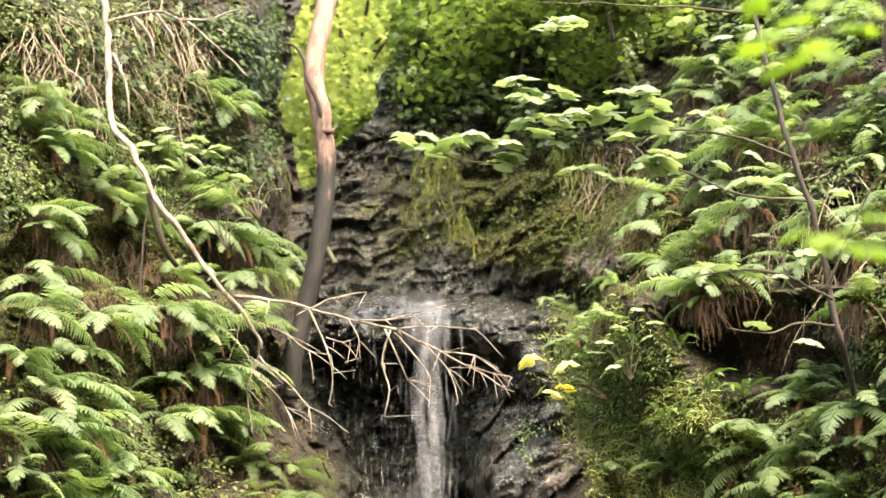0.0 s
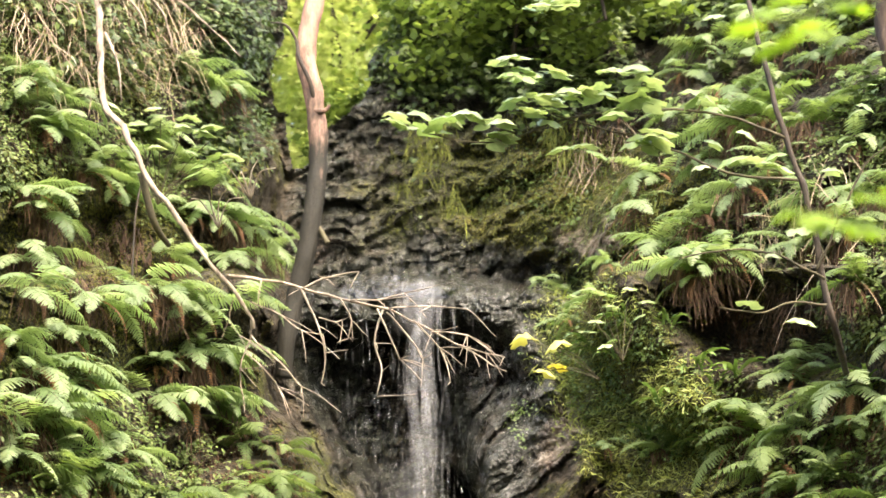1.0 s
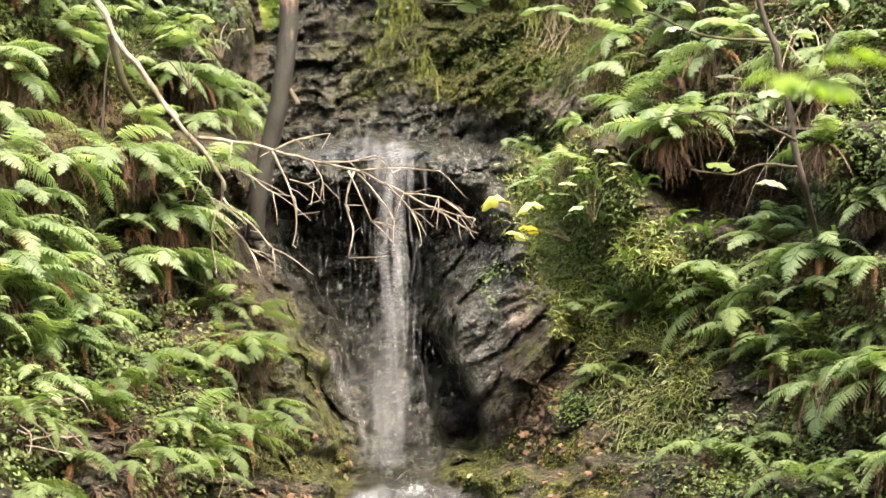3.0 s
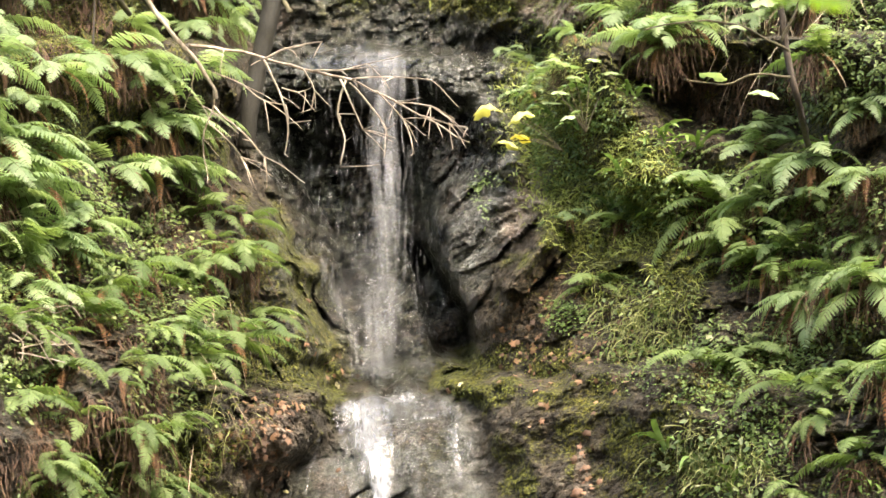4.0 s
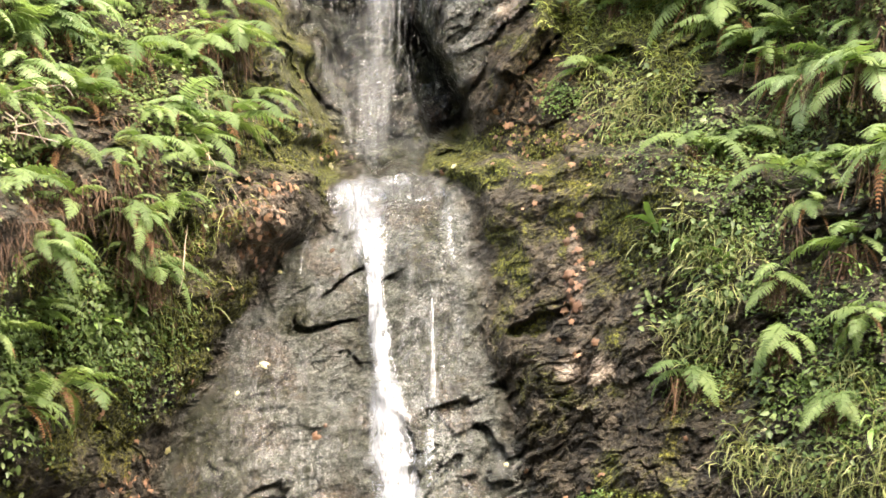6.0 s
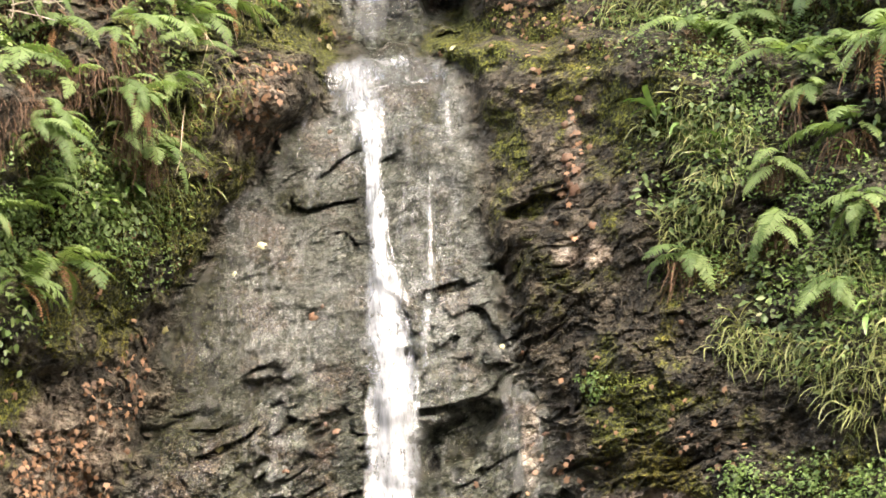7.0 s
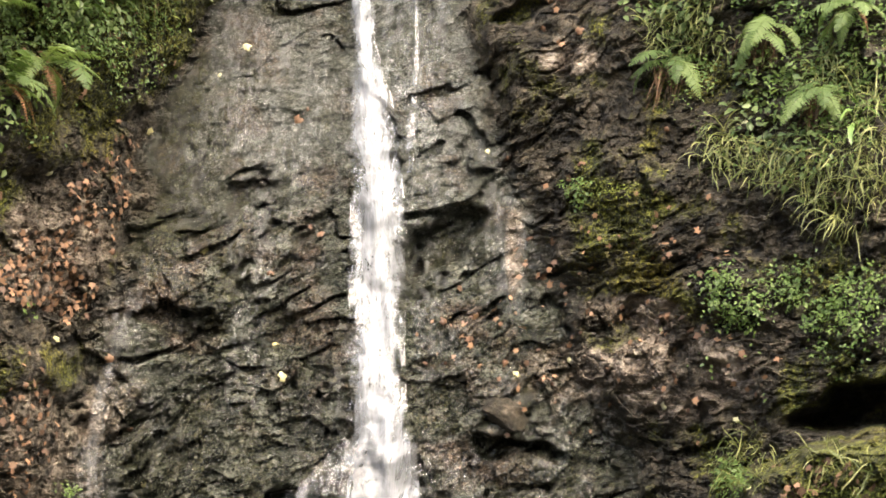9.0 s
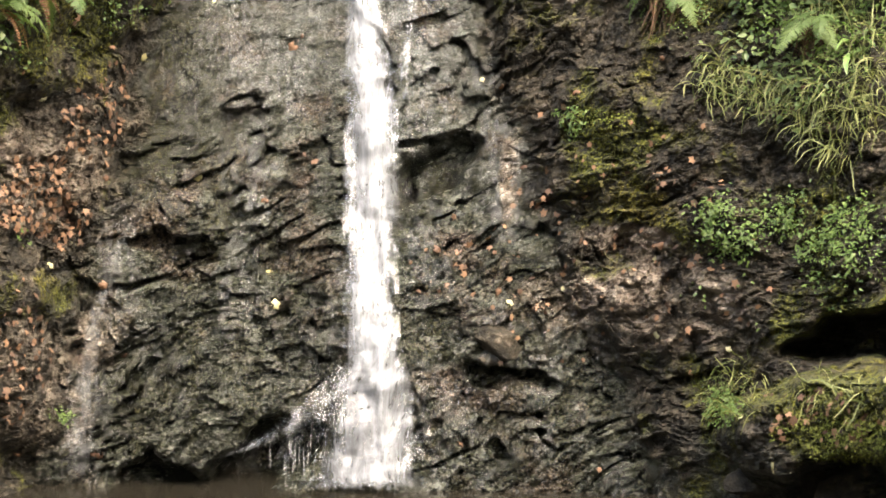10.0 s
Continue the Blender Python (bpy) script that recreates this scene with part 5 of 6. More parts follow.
carpet("fresh_leaves", 22000, lambda x, z: np.maximum.reduce([0.5 * blob(x, z, 0.85, 4.8, 0.5, 1.0, 28), 0.2 * blob(x, z, 0.6, 6.1, 0.6, 0.5), 0.3 * blob(x, z, 1.2, 4.0, 0.5, 0.5), 0.7 * blob(x, z, 1.95, 1.2, 0.6, 0.36, 20), 0.35 * blob(x, z, 1.7, 3.9, 0.7, 1.0),
       0.9 * blob(x, z, -2.1, 2.75, 0.55, 0.6), blob(x, z, 0.24, 4.72, 0.12, 0.2), blob(x, z, 0.63, 4.06, 0.14, 0.1), blob(x, z, -2.22, 1.28, 0.13, 0.07), blob(x, z, -1.95, 0.32, 0.06, 0.04), blob(x, z, 0.85, 1.92, 0.2, 0.06), blob(x, z, 1.62, 0.4, 0.12, 0.12), 0.8 * blob(x, z, 1.55, 1.4, 0.12, 0.14),
       0.3 * blob(x, z, 1.9, 2.6, 0.8, 0.7), 0.1 * blob(x, z, 1.4, 3.1, 0.5, 0.5), 0.3 * blob(x, z, -1.8, 2.8, 0.5, 0.5), blob(x, z, 1.2, 5.5, 0.3, 0.15)]) * clumps(x, z, 3.2, -0.3), 0.021, FRESH,
       "fresh green small leaves spilling over wet rock", "creeping plant", 23, 0.09)
carpet("hanging_leaves", 1500, lambda x, z: np.maximum.reduce([blob(x, z, 1.3, 3.05, 0.4, 0.42), 0.7 * blob(x, z, 1.85, 2.35, 0.4, 0.5), blob(x, z, -1.8, 2.95, 0.35, 0.3), 0.7 * blob(x, z, -2.3, 2.5, 0.3, 0.5), 0.5 * blob(x, z, 1.05, 4.0, 0.3, 0.35), 0.35 * blob(x, z, 1.7, 3.6, 0.6, 0.5), 0.3 * blob(x, z, 2.2, 3.2, 0.3, 0.4)])
       * clumps(x, z, 3.5, -0.2), 0.042, SPRAY, "narrow pale green leaves trailing down the bank", "trailing plant", 38, 0.1, "oval", 1.3)
blades("hanging_grass", 2900, lambda x, z: np.maximum.reduce([blob(x, z, 1.05, 4.1, 0.35, 0.4), blob(x, z, 1.35, 3.05, 0.5, 0.5), blob(x, z, 1.75, 2.2, 0.45, 0.28), 0.8 * blob(x, z, 2.15, 2.2, 0.35, 0.6), 0.3 * blob(x, z, -1.35, 3.55, 0.3, 0.5, -40),
       0.2 * blob(x, z, -1.2, 4.2, 0.12, 0.3), 0.35 * blob(x, z, -1.6, 3.1, 0.4, 0.35), 0.5 * blob(x, z, 1.65, 0.5, 0.2, 0.2), 0.6 * blob(x, z, 2.2, 0.5, 0.3, 0.12)]) * clumps(x, z, 3.0, -0.2), 0.18, 0.0038, GRASS,
       "limp yellow-green grass hanging down the bank", "grass", 24, 0.3, 1.6, 7, 0.7, 0.17)
blades("root_skirts", 2200, lambda x, z: np.maximum.reduce([blob(x, z, -2.23, 5.73, 0.16, 0.16), blob(x, z, -1.84, 5.54, 0.12, 0.14), 0.7 * blob(x, z, -2.58, 5.77, 0.15, 0.16), 0.8 * blob(x, z, -1.41, 4.65, 0.15, 0.2), blob(x, z, -2.19, 3.5, 0.16, 0.18), blob(x, z, -1.86, 4.07, 0.14, 0.16),
       blob(x, z, -1.64, 3.7, 0.12, 0.14), 0.7 * blob(x, z, -2.06, 4.2, 0.2, 0.12), 0.7 * blob(x, z, 1.4, 5.46, 0.25, 0.14), 0.8 * blob(x, z, 1.75, 5.42, 0.25, 0.14), blob(x, z, 2.2, 4.58, 0.16, 0.2)]), 0.19, 0.003, DEAD,
       "curtains of brown roots and dead fronds under the ferns", "dead plants", 30, -0.7, 1.0, 6, 0.6, 0.12)
blades("fern_litter", 6000, lambda x, z: np.maximum.reduce([0.35 * blob(x, z, 1.5, 5.35, 0.55, 0.3) * clumps(x, z, 4.0, 0.0), 0.8 * blob(x, z, 2.25, 4.5, 0.25, 0.35), 0.5 * blob(x, z, 1.83, 3.45, 0.1, 0.2), 0.5 * blob(x, z, -2.2, 5.85, 0.4, 0.25), 0.4 * blob(x, z, -1.9, 4.1, 0.6, 0.2), 0.6 * blob(x, z, -1.35, 4.6, 0.4, 0.4),
       0.35 * blob(x, z, -2.0, 3.65, 0.5, 0.25), 0.15 * blob(x, z, -2.3, 3.4, 0.3, 0.3), 0.3 * blob(x, z, -2.1, 7.3, 0.8, 0.35), 0.3 * blob(x, z, 0.8, 6.35, 0.4, 0.4)]), 0.16, 0.004, DEAD,
       "brown dead fronds and roots hanging under the ferns", "dead plants", 25, -0.9, 0.9, 5, 0.3, 0.16)
carpet("leaf_litter", 1300, lambda x, z: np.maximum.reduce([0.8 * blob(x, z, -2.1, 1.45, 0.35, 0.45, 20), 0.5 * blob(x, z, -1.75, 1.9, 0.2, 0.4, -20), 0.7 * blob(x, z, -1.15, 3.3, 0.28, 0.6, -40), 0.12 * blob(x, z, -1.8, 2.8, 0.6, 0.6), 0.5 * blob(x, z, 0.67, 3.0, 0.06, 0.5),
       0.2 * blob(x, z, 0.7, 3.9, 0.6, 0.5), 0.07 * blob(x, z, 0.9, 1.2, 1.1, 0.9), 0.3 * blob(x, z, 2.1, 0.35, 0.4, 0.2), 0.25 * blob(x, z, -2.2, 0.7, 0.3, 0.5), 0.2 * blob(x, z, -0.75, 3.85, 0.3, 0.25)]) * clumps(x, z, 5.0, -0.35), 0.035, LITTER,
       "brown and orange fallen leaf litter on the rock", "leaf litter", 26, 0.012, "lobed", 0.3, 0.75)


def fallen(count, density, meshes, label, seed, size=0.11):
    rng = np.random.default_rng(seed)
    for fa, fb in zip(*scatter(count, density, seed)):
        p, n = spot(fa, fb, 0.012)
        q = n.to_track_quat("Z", "Y").to_matrix().to_4x4()
        sc = size * rng.uniform(0.6, 1.2)
        ob = new("fallen_leaf", meshes[int(rng.integers(len(meshes)))])
        ob.matrix_basis = Matrix.Translation(p) @ q @ pose(0, 0, 0, rng.uniform(-25, 25), rng.uniform(-25, 25), rng.uniform(0, 360)) @ Matrix.Diagonal((sc, sc, sc, 1))
        tagged(ob, label, "leaf", "fallen leaves")


fallen(70, lambda x, z: (0.25 + blob(x, z, -2.0, 1.6, 0.5, 0.8) + blob(x, z, 0.7, 2.9, 0.15, 0.6)) * (z < 4.2) * (np.abs(x + 0.3) > 0.2), BROWN_LEAVES, "curled brown fallen leaf on wet rock", 31, 0.06)
fallen(34, lambda x, z: 0.3 * (z < 4.0) * (np.abs(x + 0.3) > 0.25), PALE_LEAVES, "pale yellow fallen leaf lying on rock", 32, 0.065)


def placed(places, meshes, size, label, seed):
    rng = np.random.default_rng(seed)
    for fa, fb in places:
        p, n = spot(fa, fb, 0.015)
        sc = size * rng.uniform(0.8, 1.2)
        ob = new("fallen_leaf", meshes[int(rng.integers(len(meshes)))])
        ob.matrix_basis = Matrix.Translation(p) @ n.to_track_quat("Z", "Y").to_matrix().to_4x4() @ pose(0, 0, 0, rng.uniform(-20, 20), rng.uniform(-20, 20), rng.uniform(0, 360)) @ Matrix.Diagonal((sc, sc, sc, 1))
        tagged(ob, label, "leaf", "fallen leaves")


placed(((0.69, 3.25), (0.66, 2.98), (0.7, 2.93), (0.66, 3.1), (0.63, 3.3), (0.71, 3.42), (-1.1, 3.25), (-0.69, 2.28), (-1.3, 2.95)), BROWN_LEAVES, 0.085, "curled brown leaf caught on the rock", 34)
placed(((-1.19, 1.58), (1.2, 1.17), (-0.63, 3.72), (-1.5, 0.36), (0.95, 1.6)), PALE_LEAVES, 0.085, "pale yellow sycamore leaf stuck to wet rock", 35)


# ---- boulders ----
def boulder(fa, fb, size, seed, label):
    rng = np.random.default_rng(seed)
    bm = bmesh.new()
    bmesh.ops.create_icosphere(bm, subdivisions=4, radius=1.0)
    stretch = Vector((rng.uniform(0.9, 1.3), rng.uniform(0.7, 0.9), rng.uniform(0.5, 0.75)))
    off = Vector(rng.uniform(0, 50, 3))
    for v in bm.verts:
        flat_side = max(v.co.dot(Vector(d).normalized()) for d in ((1, -0.4, 0.3), (-0.8, -0.6, 0.5), (0.2, -1, 0.1), (0, -0.3, 1), (-0.4, -0.7, -0.7), (0.6, 0.5, 0.6)))
        r = 0.82 / max(0.6, flat_side) + 0.1 * noise.noise(v.co * 1.6 + off) + 0.04 * noise.noise(v.co * 5 + off)
        v.co = Vector((v.co.x * stretch.x, v.co.y * stretch.y, v.co.z * stretch.z)) * r * size
    me = bpy.data.meshes.new("boulder")
    bm.to_mesh(me)
    bm.free()
    me.materials.append(ROCK)
    ob = new("boulder", me)
    p, n = spot(fa, fb)
    ob.matrix_basis = Matrix.Translation(p - n * size * 0.25) @ pose(0, 0, 0, rng.uniform(-20, 20), rng.uniform(-25, 25), rng.uniform(-40, 40))
    tagged(ob, label, "rock", "loose rocks")


for k, (fa, fb, size) in enumerate(((0.37, 0.74, 0.12), (2.05, 0.02, 0.13), (2.3, 0.05, 0.16), (1.75, -0.02, 0.1))):
    boulder(fa, fb, size, 90 + k, "reddish-brown broken rock wedged in the wall" if k == 0 else "rough brown rock at the pool's edge")


# ---- trees and branches ----
def leaf_on(root, at, meshes, size, rng, label="", face=0.0):
    m = Matrix.Translation(at - Vector(root.location)) @ pose(0, 0, 0, 0, 0, 180 + face + rng.uniform(-70, 70)) @ pose(0, 0, 0, rng.uniform(-26, 4), rng.uniform(-18, 18), 0)
    sc = size * rng.uniform(0.75, 1.2)
    part("leaf", meshes[int(rng.integers(len(meshes)))], root, label, m @ Matrix.Diagonal((sc, sc, sc, 1)))


def leaning_tree():
    y = 12.75
    foot = hang(-1.12, 5.1, y)
    root = thing("tree", foot, "slender leaning tree with smooth reddish-brown bark", "tree")
    line = [hang(x, z, y + dy) for x, z, dy in ((-1.12, 5.05, 0.05), (-1.1, 5.3, 0), (-1.06, 5.52, 0), (-1.0, 5.79, -0.02), (-0.96, 6.07, -0.02), (-0.935, 6.42, 0), (-0.96, 6.74, 0.02), (-1.01, 6.99, 0.04), (-0.985, 7.25, 0.08), (-0.93, 7.53, 0.1), (-0.85, 8.1, 0.2), (-0.8, 8.9, 0.3))]
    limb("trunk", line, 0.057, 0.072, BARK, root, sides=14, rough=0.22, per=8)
    limb("branch", [hang(-0.96, 6.72, y - 0.02), hang(-0.99, 6.86, y - 0.08), hang(-1.05, 7.0, y - 0.1), hang(-1.07, 7.12, y - 0.1), hang(-1.13, 7.22, y - 0.15), hang(-1.22, 7.24, y - 0.2)], 0.018, 0.006, DARK_BARK, root, "thin dark side branch", 6)
    limb("branch", [hang(-0.95, 6.66, y - 0.03), hang(-0.9, 6.66, y - 0.08), hang(-0.87, 6.7, y - 0.1)], 0.025, 0.008, BARK, root, "broken branch stub", 6)
    limb("branch", [hang(-0.95, 5.98, y), hang(-0.9, 5.88, y - 0.05), hang(-0.88, 5.84, y - 0.06)], 0.015, 0.02, TWIG, root, "mossy broken stub", 6)


leaning_tree()


def dead_branch():
    root = thing("dead_branch", hang(-1.49, 5.67, 12.05), "bare pale dead branch fallen across the bank", "branch")
    limb("trunk", [hang(x, z, d) for x, z, d in ((-2.27, 7.9, 12.0), (-2.26, 7.56, 11.9), (-2.23, 7.18, 11.75), (-2.18, 6.76, 11.6), (-2.07, 6.59, 11.5), (-1.95, 6.34, 11.45), (-1.83, 6.14, 11.45), (-1.67, 5.91, 11.5), (-1.49, 5.67, 11.6), (-1.33, 5.45, 11.7), (-1.3, 5.35, 11.75))],
         0.023, 0.011, PALE_WOOD, root, rough=0.35, wobble=0.025)
    limb("branch", [hang(-1.95, 6.3, 11.5), hang(-1.87, 6.0, 11.6), hang(-1.78, 5.85, 11.8)], 0.026, 0.016, TWIG, root)
    arms = (((-1.45, 5.66), (-1.25, 5.63), (-1.03, 5.57), (-0.73, 5.48), (-0.54, 5.44), (-0.29, 5.3), (-0.07, 5.17), (0.11, 5.06)),
            ((-1.03, 5.57), (-0.93, 5.35), (-0.89, 5.19), (-0.91, 5.01)), ((-1.03, 5.57), (-0.9, 5.63), (-0.7, 5.66)),
            ((-1.31, 5.4), (-1.31, 5.26), (-1.36, 5.1), (-1.34, 4.95)), ((-1.3, 5.3), (-1.1, 5.09), (-1.02, 5.0)),
            ((-0.57, 5.44), (-0.61, 5.24), (-0.57, 5.08), (-0.6, 4.93)), ((-0.6, 5.45), (-0.48, 5.14)))
    more = (((-0.54, 5.44), (-0.3, 5.45), (-0.1, 5.42)), ((-0.4, 5.37), (-0.25, 5.2), (-0.2, 5.0)), ((-0.3, 5.3), (-0.1, 5.28), (0.03, 5.2)), ((-0.8, 5.5), (-0.75, 5.38), (-0.77, 5.27)),
            ((-0.93, 5.4), (-0.84, 5.37), (-0.8, 5.38)), ((-1.31, 5.5), (-1.15, 5.42), (-1.02, 5.33), (-0.9, 5.3)), ((-1.32, 5.2), (-1.2, 5.08), (-1.15, 5.0)), ((-0.75, 5.49), (-0.6, 5.5), (-0.45, 5.53)),
            ((-0.15, 5.22), (0.0, 5.17), (0.1, 5.14)), ((-0.55, 5.42), (-0.4, 5.24), (-0.35, 5.15)), ((-1.4, 5.55), (-1.42, 5.4), (-1.37, 5.3)))
    rng = np.random.default_rng(40)
    for k, arm in enumerate(arms + more):
        d = 11.72 if k == 0 else 11.75
        thick = 0.012 if k == 0 else (0.007 if k < len(arms) else 0.0048)
        limb("twig", [hang(x, z, d + 0.03 * i + rng.uniform(-0.05, 0.05) * (i > 0)) for i, (x, z) in enumerate(arm)], thick, 0.0035, PALE_WOOD, root, sides=6, rough=0.4, per=4, wobble=0.014)
        for _ in range(8 if k == 0 else 4):
            i = int(rng.integers(1, len(arm)))
            x, z = arm[i]
            ex, ez = rng.uniform(-0.08, 0.22), -rng.uniform(-0.05, 0.2)
            limb("twig", [hang(x, z, d + 0.03 * i), hang(x + ex * 0.5, z + ez * 0.42, d), hang(x + ex, z + ez, d - 0.05)], 0.0036, 0.0016, PALE_WOOD, root, sides=5, per=3, wobble=0.01)
    for arm in (((-2.24, 7.4), (-2.0, 7.47), (-1.76, 7.39), (-1.56, 7.2), (-1.39, 7.02)), ((-1.95, 7.45), (-1.85, 7.3), (-1.8, 7.1)), ((-2.2, 7.2), (-2.1, 6.95), (-2.08, 6.75)), ((-1.8, 7.4), (-1.6, 7.42), (-1.4, 7.5)),
                ((-2.1, 7.45), (-1.98, 7.3), (-1.95, 7.15))):
        limb("twig", [hang(x, z, 11.8 + rng.uniform(-0.06, 0.06)) for x, z in arm], 0.011, 0.003, PALE_WOOD, root, sides=6, wobble=0.015)
    for fa, fb in ((-1.32, 6.22), (-1.5, 6.05)):
        for k in range(4):
            limb("twig", [hang(fa, fb - 0.1, 12.0), hang(fa + 0.05 * k - 0.1, fb + 0.06, 11.9), hang(fa + 0.1 * k - 0.16, fb + 0.1 + rng.uniform(-0.05, 0.05), 11.85)], 0.006, 0.003, PALE_WOOD, root, sides=5)


dead_branch()


def sycamore_sapling():
    root = thing("sycamore_sapling", spot(1.97, 5.0)[0], "thin dark sapling with spreading branches of lobed leaves", "tree")
    y = 9.95
    limb("trunk", [hang(x, z, y + d) for x, z, d in ((1.98, 4.95, spot(1.97, 5.0)[0].y - y + 0.1), (1.94, 5.2, 0.2), (1.88, 5.6, 0.05), (1.83, 6.06, 0), (1.76, 6.34, 0), (1.68, 6.73, 0), (1.62, 7.13, 0.05), (1.56, 7.45, 0.1), (1.45, 8.0, 0.2))], 0.018, 0.012, DARK_BARK, root, sides=8, rough=0.4, wobble=0.01)
    paths = (((1.73, 6.42), (1.41, 6.57), (1.06, 6.62), (0.67, 6.6), (0.4, 6.55), (0.18, 6.46), (-0.06, 6.44), (-0.3, 6.5)),
             ((1.8, 6.15), (1.39, 6.21), (1.14, 6.34), (0.97, 6.42), (0.53, 6.56), (0.3, 6.66)),
             ((1.58, 7.35), (1.2, 7.41), (0.97, 7.41), (0.71, 7.45), (0.28, 7.46)),
             ((1.9, 5.55), (1.6, 5.72), (1.3, 5.74), (1.1, 5.68)), ((1.85, 5.6), (2.0, 5.9), (2.15, 6.2), (2.3, 6.35)), ((1.9, 5.4), (1.7, 5.42), (1.5, 5.36), (1.3, 5.4)))
    for k, path in enumerate(paths):
        limb("branch", [hang(x, z, y - 0.05 * i) for i, (x, z) in enumerate(path)], 0.008, 0.003, TWIG, root, sides=6, wobble=0.015)
    rng = np.random.default_rng(41)
    front = ((-0.46, 6.6), (-0.2, 6.58), (-0.04, 6.61), (0.05, 6.44), (0.26, 6.86), (0.21, 6.94), (0.42, 6.86), (0.29, 6.69), (0.32, 6.6), (0.42, 6.69), (0.65, 6.75), (0.82, 6.86), (0.77, 6.59), (0.88, 6.41), (0.71, 6.74), (0.94, 6.75), (0.91, 6.67),
             (1.43, 6.26), (1.59, 6.24), (0.96, 6.45), (0.34, 7.31), (0.47, 7.32), (1.23, 6.66), (1.01, 6.86), (0.54, 6.37), (-0.3, 6.55), (0.12, 6.54))
    for x, z in front:
        for k in range(3):
            leaf_on(root, hang(x + rng.normal() * 0.05, z + rng.normal() * 0.02, y - 0.25 + rng.normal() * 0.08), LEAVES, 0.21, rng)
    back = ((1.3, 6.4), (1.5, 6.45), (1.7, 6.3), (1.95, 6.2), (2.1, 6.35), (2.2, 6.6), (1.4, 7.2), (1.7, 7.0), (1.85, 6.75), (1.2, 6.1), (1.35, 5.75), (1.5, 5.95), (1.75, 5.85), (2.0, 6.0), (1.15, 7.3), (1.6, 5.7), (1.25, 6.25), (2.15, 5.9), (1.45, 5.4), (1.75, 5.3))
    for x, z in back:
        leaf_on(root, hang(x, z, y - 0.1 + rng.normal() * 0.1), LEAVES, 0.17, rng)


sycamore_sapling()


def low_shrub(name, places, y, meshes, size, label, seed, stem_from, per=1, piece=""):
    root = thing(name, hang(*stem_from, y + 0.1), label, "shrub")
    rng = np.random.default_rng(seed)
    for x, z in places:
        tip = hang(x, z, y + rng.normal() * 0.06)
        base = hang(*stem_from, y + 0.1)
        limb("stem", [base, base.lerp(tip, 0.5) + Vector((0, 0, 0.04)), tip], 0.0038, 0.002, TWIG, root, sides=5)
        for k in range(per):
            leaf_on(root, tip + Vector(rng.normal(0, 0.035, 3)), meshes, size, rng, piece)


low_shrub("yellowing_seedling", ((0.27, 5.22), (0.27, 5.05), (0.38, 5.2), (0.36, 5.06)), 11.9, YELLOW_LEAVES, 0.2, "seedling with yellow and green autumn leaves", 42, (0.62, 5.0))
low_shrub("sycamore_seedling", ((-2.0, 6.62), (-1.85, 6.66), (-1.7, 6.6), (-1.75, 6.5), (-1.55, 6.5), (-1.9, 6.48), (-1.45, 6.4), (-1.6, 6.35), (-2.1, 6.55), (-2.15, 6.68)), 11.75, LEAVES, 0.17,
          "young sycamore with flat layered lobed leaves", 43, (-1.85, 6.1), 3)
limb("stem", [hang(-1.99, 5.35, 11.6), hang(-1.98, 5.7, 11.65), hang(-1.97, 6.1, 11.7), hang(-1.9, 6.45, 11.75)], 0.008, 0.005, DARK_BARK, bpy.data.objects["sycamore_seedling"], "thin dark upright stem", 6)
low_shrub("bank_seedling", ((0.5, 5.45), (0.6, 5.5), (0.7, 5.42), (0.62, 5.3), (0.8, 5.5), (0.9, 5.4), (0.72, 5.25)), 11.9, LEAVES, 0.14, "low green seedling on the bank", 44, (0.75, 5.1), 2)


def bank_tree():
    """The foot of a brown trunk that stands on the bank among the ferns."""
    foot, n = spot(2.42, 6.5)
    root = thing("bank_tree", foot, "rough brown tree trunk standing among ferns", "tree")
    y = foot.y - 0.05
    limb("trunk", [foot + Vector((0, 0.15, -0.2)), hang(2.41, 6.7, y), hang(2.385, 7.1, y), hang(2.39, 7.5, y), hang(2.35, 8.4, y + 0.1)], 0.075, 0.055, DEAD_BARK, root, sides=12, rough=0.35, wobble=0.02)


bank_tree()


def dead_twigs():
    root = thing("dead_twigs", spot(-2.4, 4.0)[0], "tangle of pale bare twigs caught in the ferns", "branch")
    rng = np.random.default_rng(47)
    for _ in range(12):
        x, z = -2.45 + rng.uniform(0, 0.25), 3.95 + rng.uniform(-0.05, 0.22)
        d = spot(x, z)[0].y - 0.14
        pts = [hang(x, z, d)]
        for k in range(3):
            x, z = x + rng.uniform(-0.02, 0.12), z + rng.uniform(-0.1, 0.05)
            pts.append(hang(x, z, d - 0.03 * k))
        limb("twig", pts, 0.005, 0.0022, PALE_WOOD, root, sides=5, per=4, wobble=0.012)


dead_twigs()


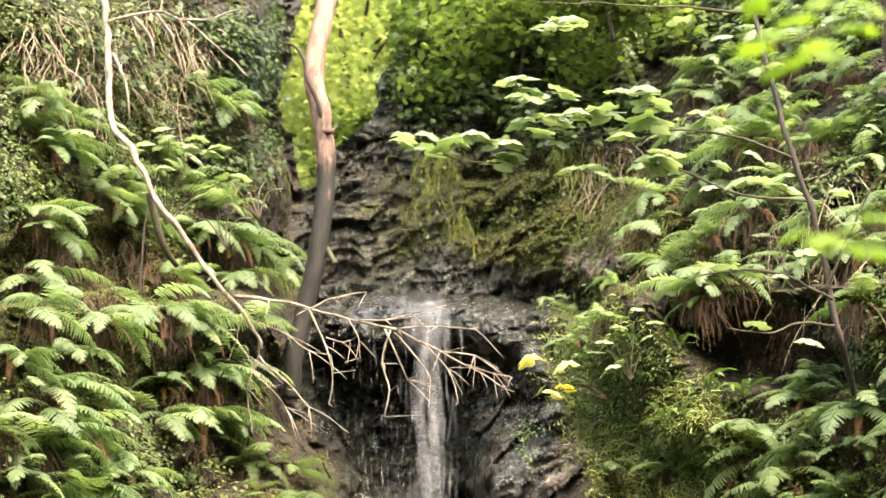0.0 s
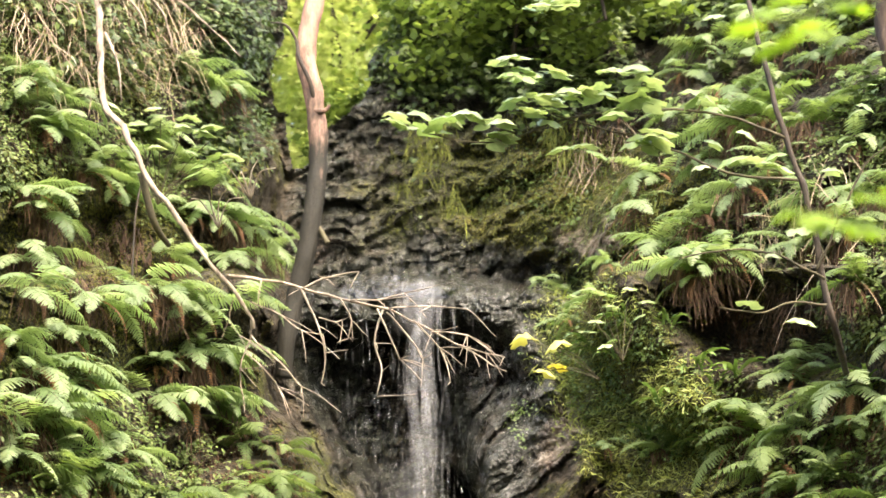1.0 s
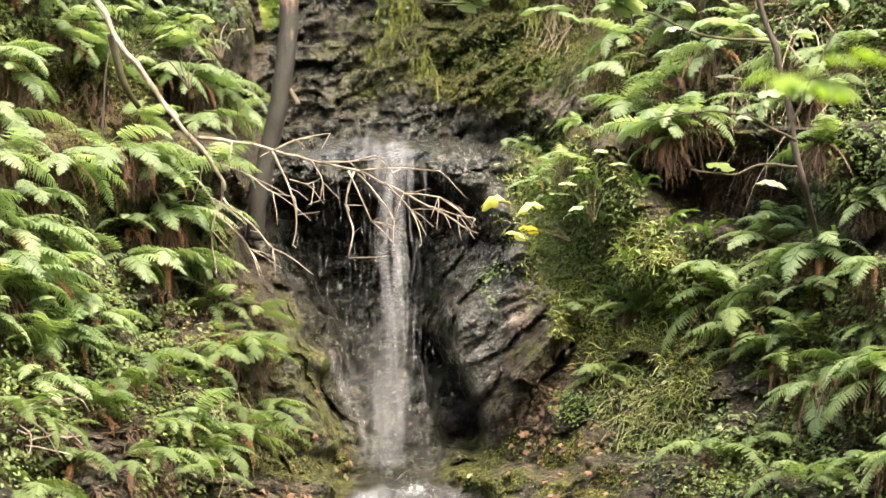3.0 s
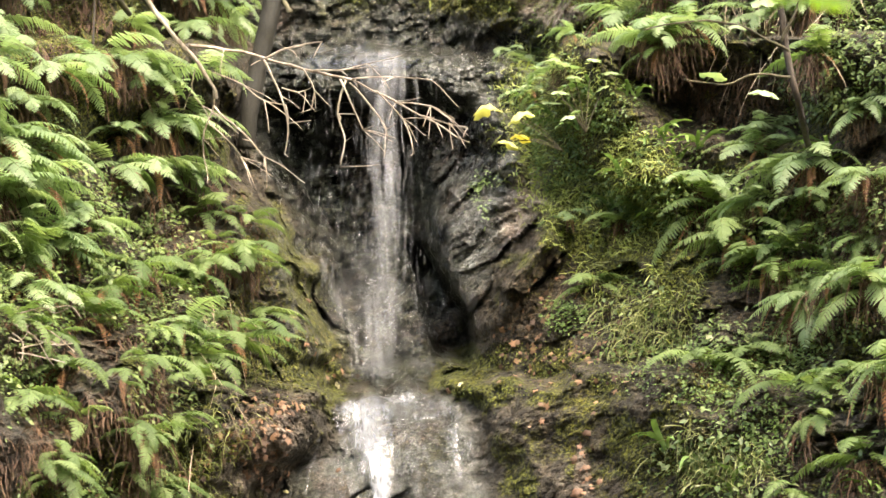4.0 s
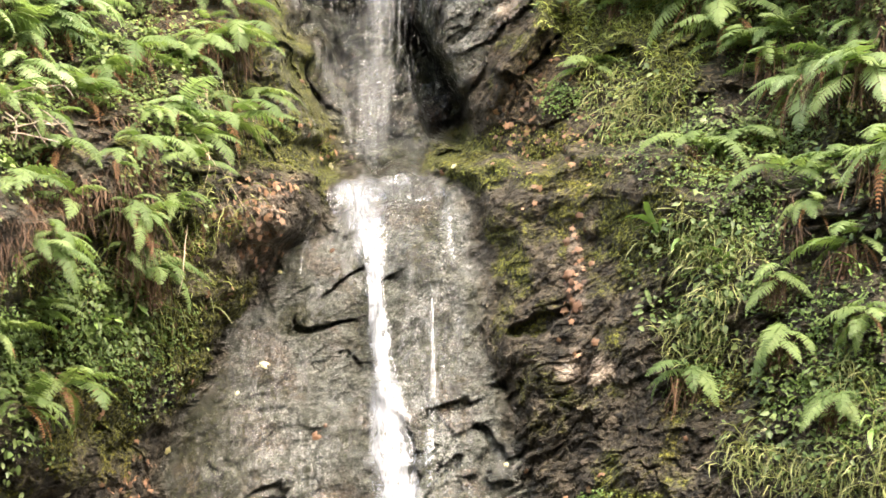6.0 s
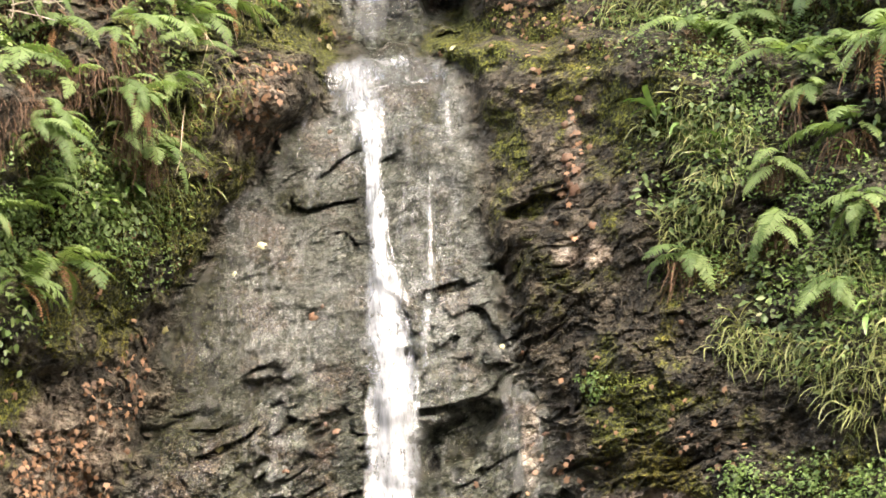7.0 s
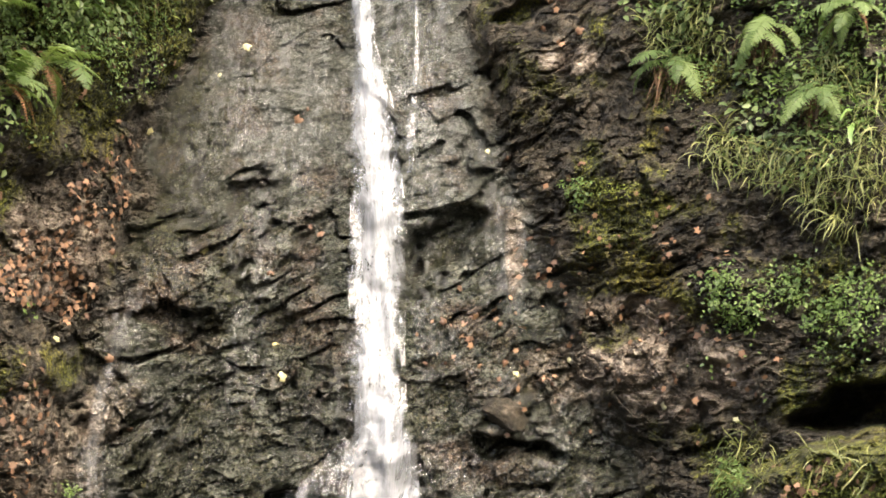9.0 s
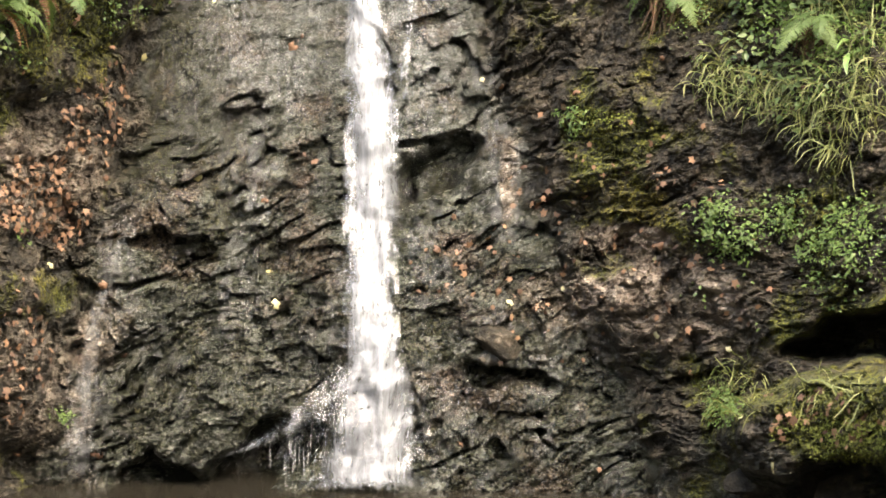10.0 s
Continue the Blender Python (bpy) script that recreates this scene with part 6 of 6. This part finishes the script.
def near_branch():
    y = 3.3
    root = thing("overhanging_branch", hang(3.2, 7.3, y + 0.1), "lime-green sycamore spray hanging close by", "branch")
    limb("stem", [hang(3.2, 7.3, y + 0.1), hang(2.6, 7.3, y), hang(2.1, 7.25, y), hang(1.7, 7.15, y)], 0.004, 0.0015, TWIG, root, sides=5)
    limb("stem", [hang(3.2, 7.3, y + 0.1), hang(2.9, 6.5, y), hang(2.3, 6.0, y), hang(1.8, 5.95, y)], 0.004, 0.0015, TWIG, root, sides=5)
    rng = np.random.default_rng(45)
    for x, z in ((1.8, 7.27), (1.91, 7.07), (2.09, 7.23), (2.27, 7.36), (1.74, 6.97), (2.0, 7.12), (2.2, 7.2), (1.62, 7.1), (1.68, 7.42), (1.95, 7.4), (2.12, 7.45), (1.84, 7.02), (1.66, 7.2), (1.76, 5.95), (1.91, 5.87), (2.03, 5.83), (2.2, 6.02), (1.84, 5.92), (2.1, 5.88), (1.98, 5.95), (2.3, 6.05)):
        leaf_on(root, hang(x, z, y + rng.normal() * 0.06), LIME_LEAVES, 0.095, rng)


near_branch()


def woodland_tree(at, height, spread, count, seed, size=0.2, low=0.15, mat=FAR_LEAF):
    rng = np.random.default_rng(seed)
    root = thing("woodland_tree", at, "broadleaved tree up the valley, light and shade put into its leaf colours", "tree", "trees up the valley")
    limb("trunk", [at, at + Vector((rng.normal() * 0.04, 0, 0.5)) * height, at + Vector((rng.normal() * 0.08, 0, 0.95)) * height], 0.02 * height, 0.005 * height, DARK_BARK, root, sides=8)
    verts, faces = [], []
    centres = [Vector((rng.normal() * spread * 0.55, rng.normal() * spread * 0.5, height * rng.uniform(low, 1.0))) for _ in range(34)]
    for c in centres[::3]:
        limb("branch", [at + Vector((0, 0, c.z * 0.8)), at + c * 0.6 + Vector((0, 0, c.z * 0.3)), at + c], 0.005 * height, 0.0015 * height, DARK_BARK, root, sides=5)
    for _ in range(count):
        c = centres[int(rng.integers(len(centres)))]
        p = c + Vector(rng.normal(0, 1, 3)) * spread * 0.2
        d = Vector(rng.normal(0, 1, 3)); d.z = d.z * 0.4 - 0.25
        d.normalize()
        w = d.cross(Vector((rng.normal() * 0.4, rng.normal() * 0.4, 1))).normalized()
        s = size * rng.uniform(0.6, 1.3)
        i = len(verts)
        verts += [p, p + d * s * 0.5 + w * s * 0.36, p + d * s, p + d * s * 0.5 - w * s * 0.36]
        faces += [(i, i + 1, i + 2), (i, i + 2, i + 3)]
    part("crown", mesh_of("crown", verts, faces, mat), root)


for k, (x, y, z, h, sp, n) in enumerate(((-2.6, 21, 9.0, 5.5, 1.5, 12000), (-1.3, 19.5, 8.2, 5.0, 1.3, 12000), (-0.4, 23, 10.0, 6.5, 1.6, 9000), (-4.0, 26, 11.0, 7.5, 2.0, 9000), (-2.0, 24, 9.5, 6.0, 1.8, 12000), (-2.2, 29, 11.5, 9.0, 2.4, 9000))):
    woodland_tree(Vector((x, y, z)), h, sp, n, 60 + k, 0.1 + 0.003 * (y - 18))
for k, (x, z, y, h, sp, n) in enumerate(((-0.72, 6.38, 15.6, 0.42, 0.3, 1500), (-0.18, 6.8, 15.0, 1.1, 0.5, 3600), (0.2, 7.0, 14.6, 1.0, 0.6, 3000), (0.75, 7.2, 13.8, 0.8, 0.5, 1800))):
    woodland_tree(hang(x, z, y), h, sp, n, 80 + k, 0.085, 0.0, VALLEY)
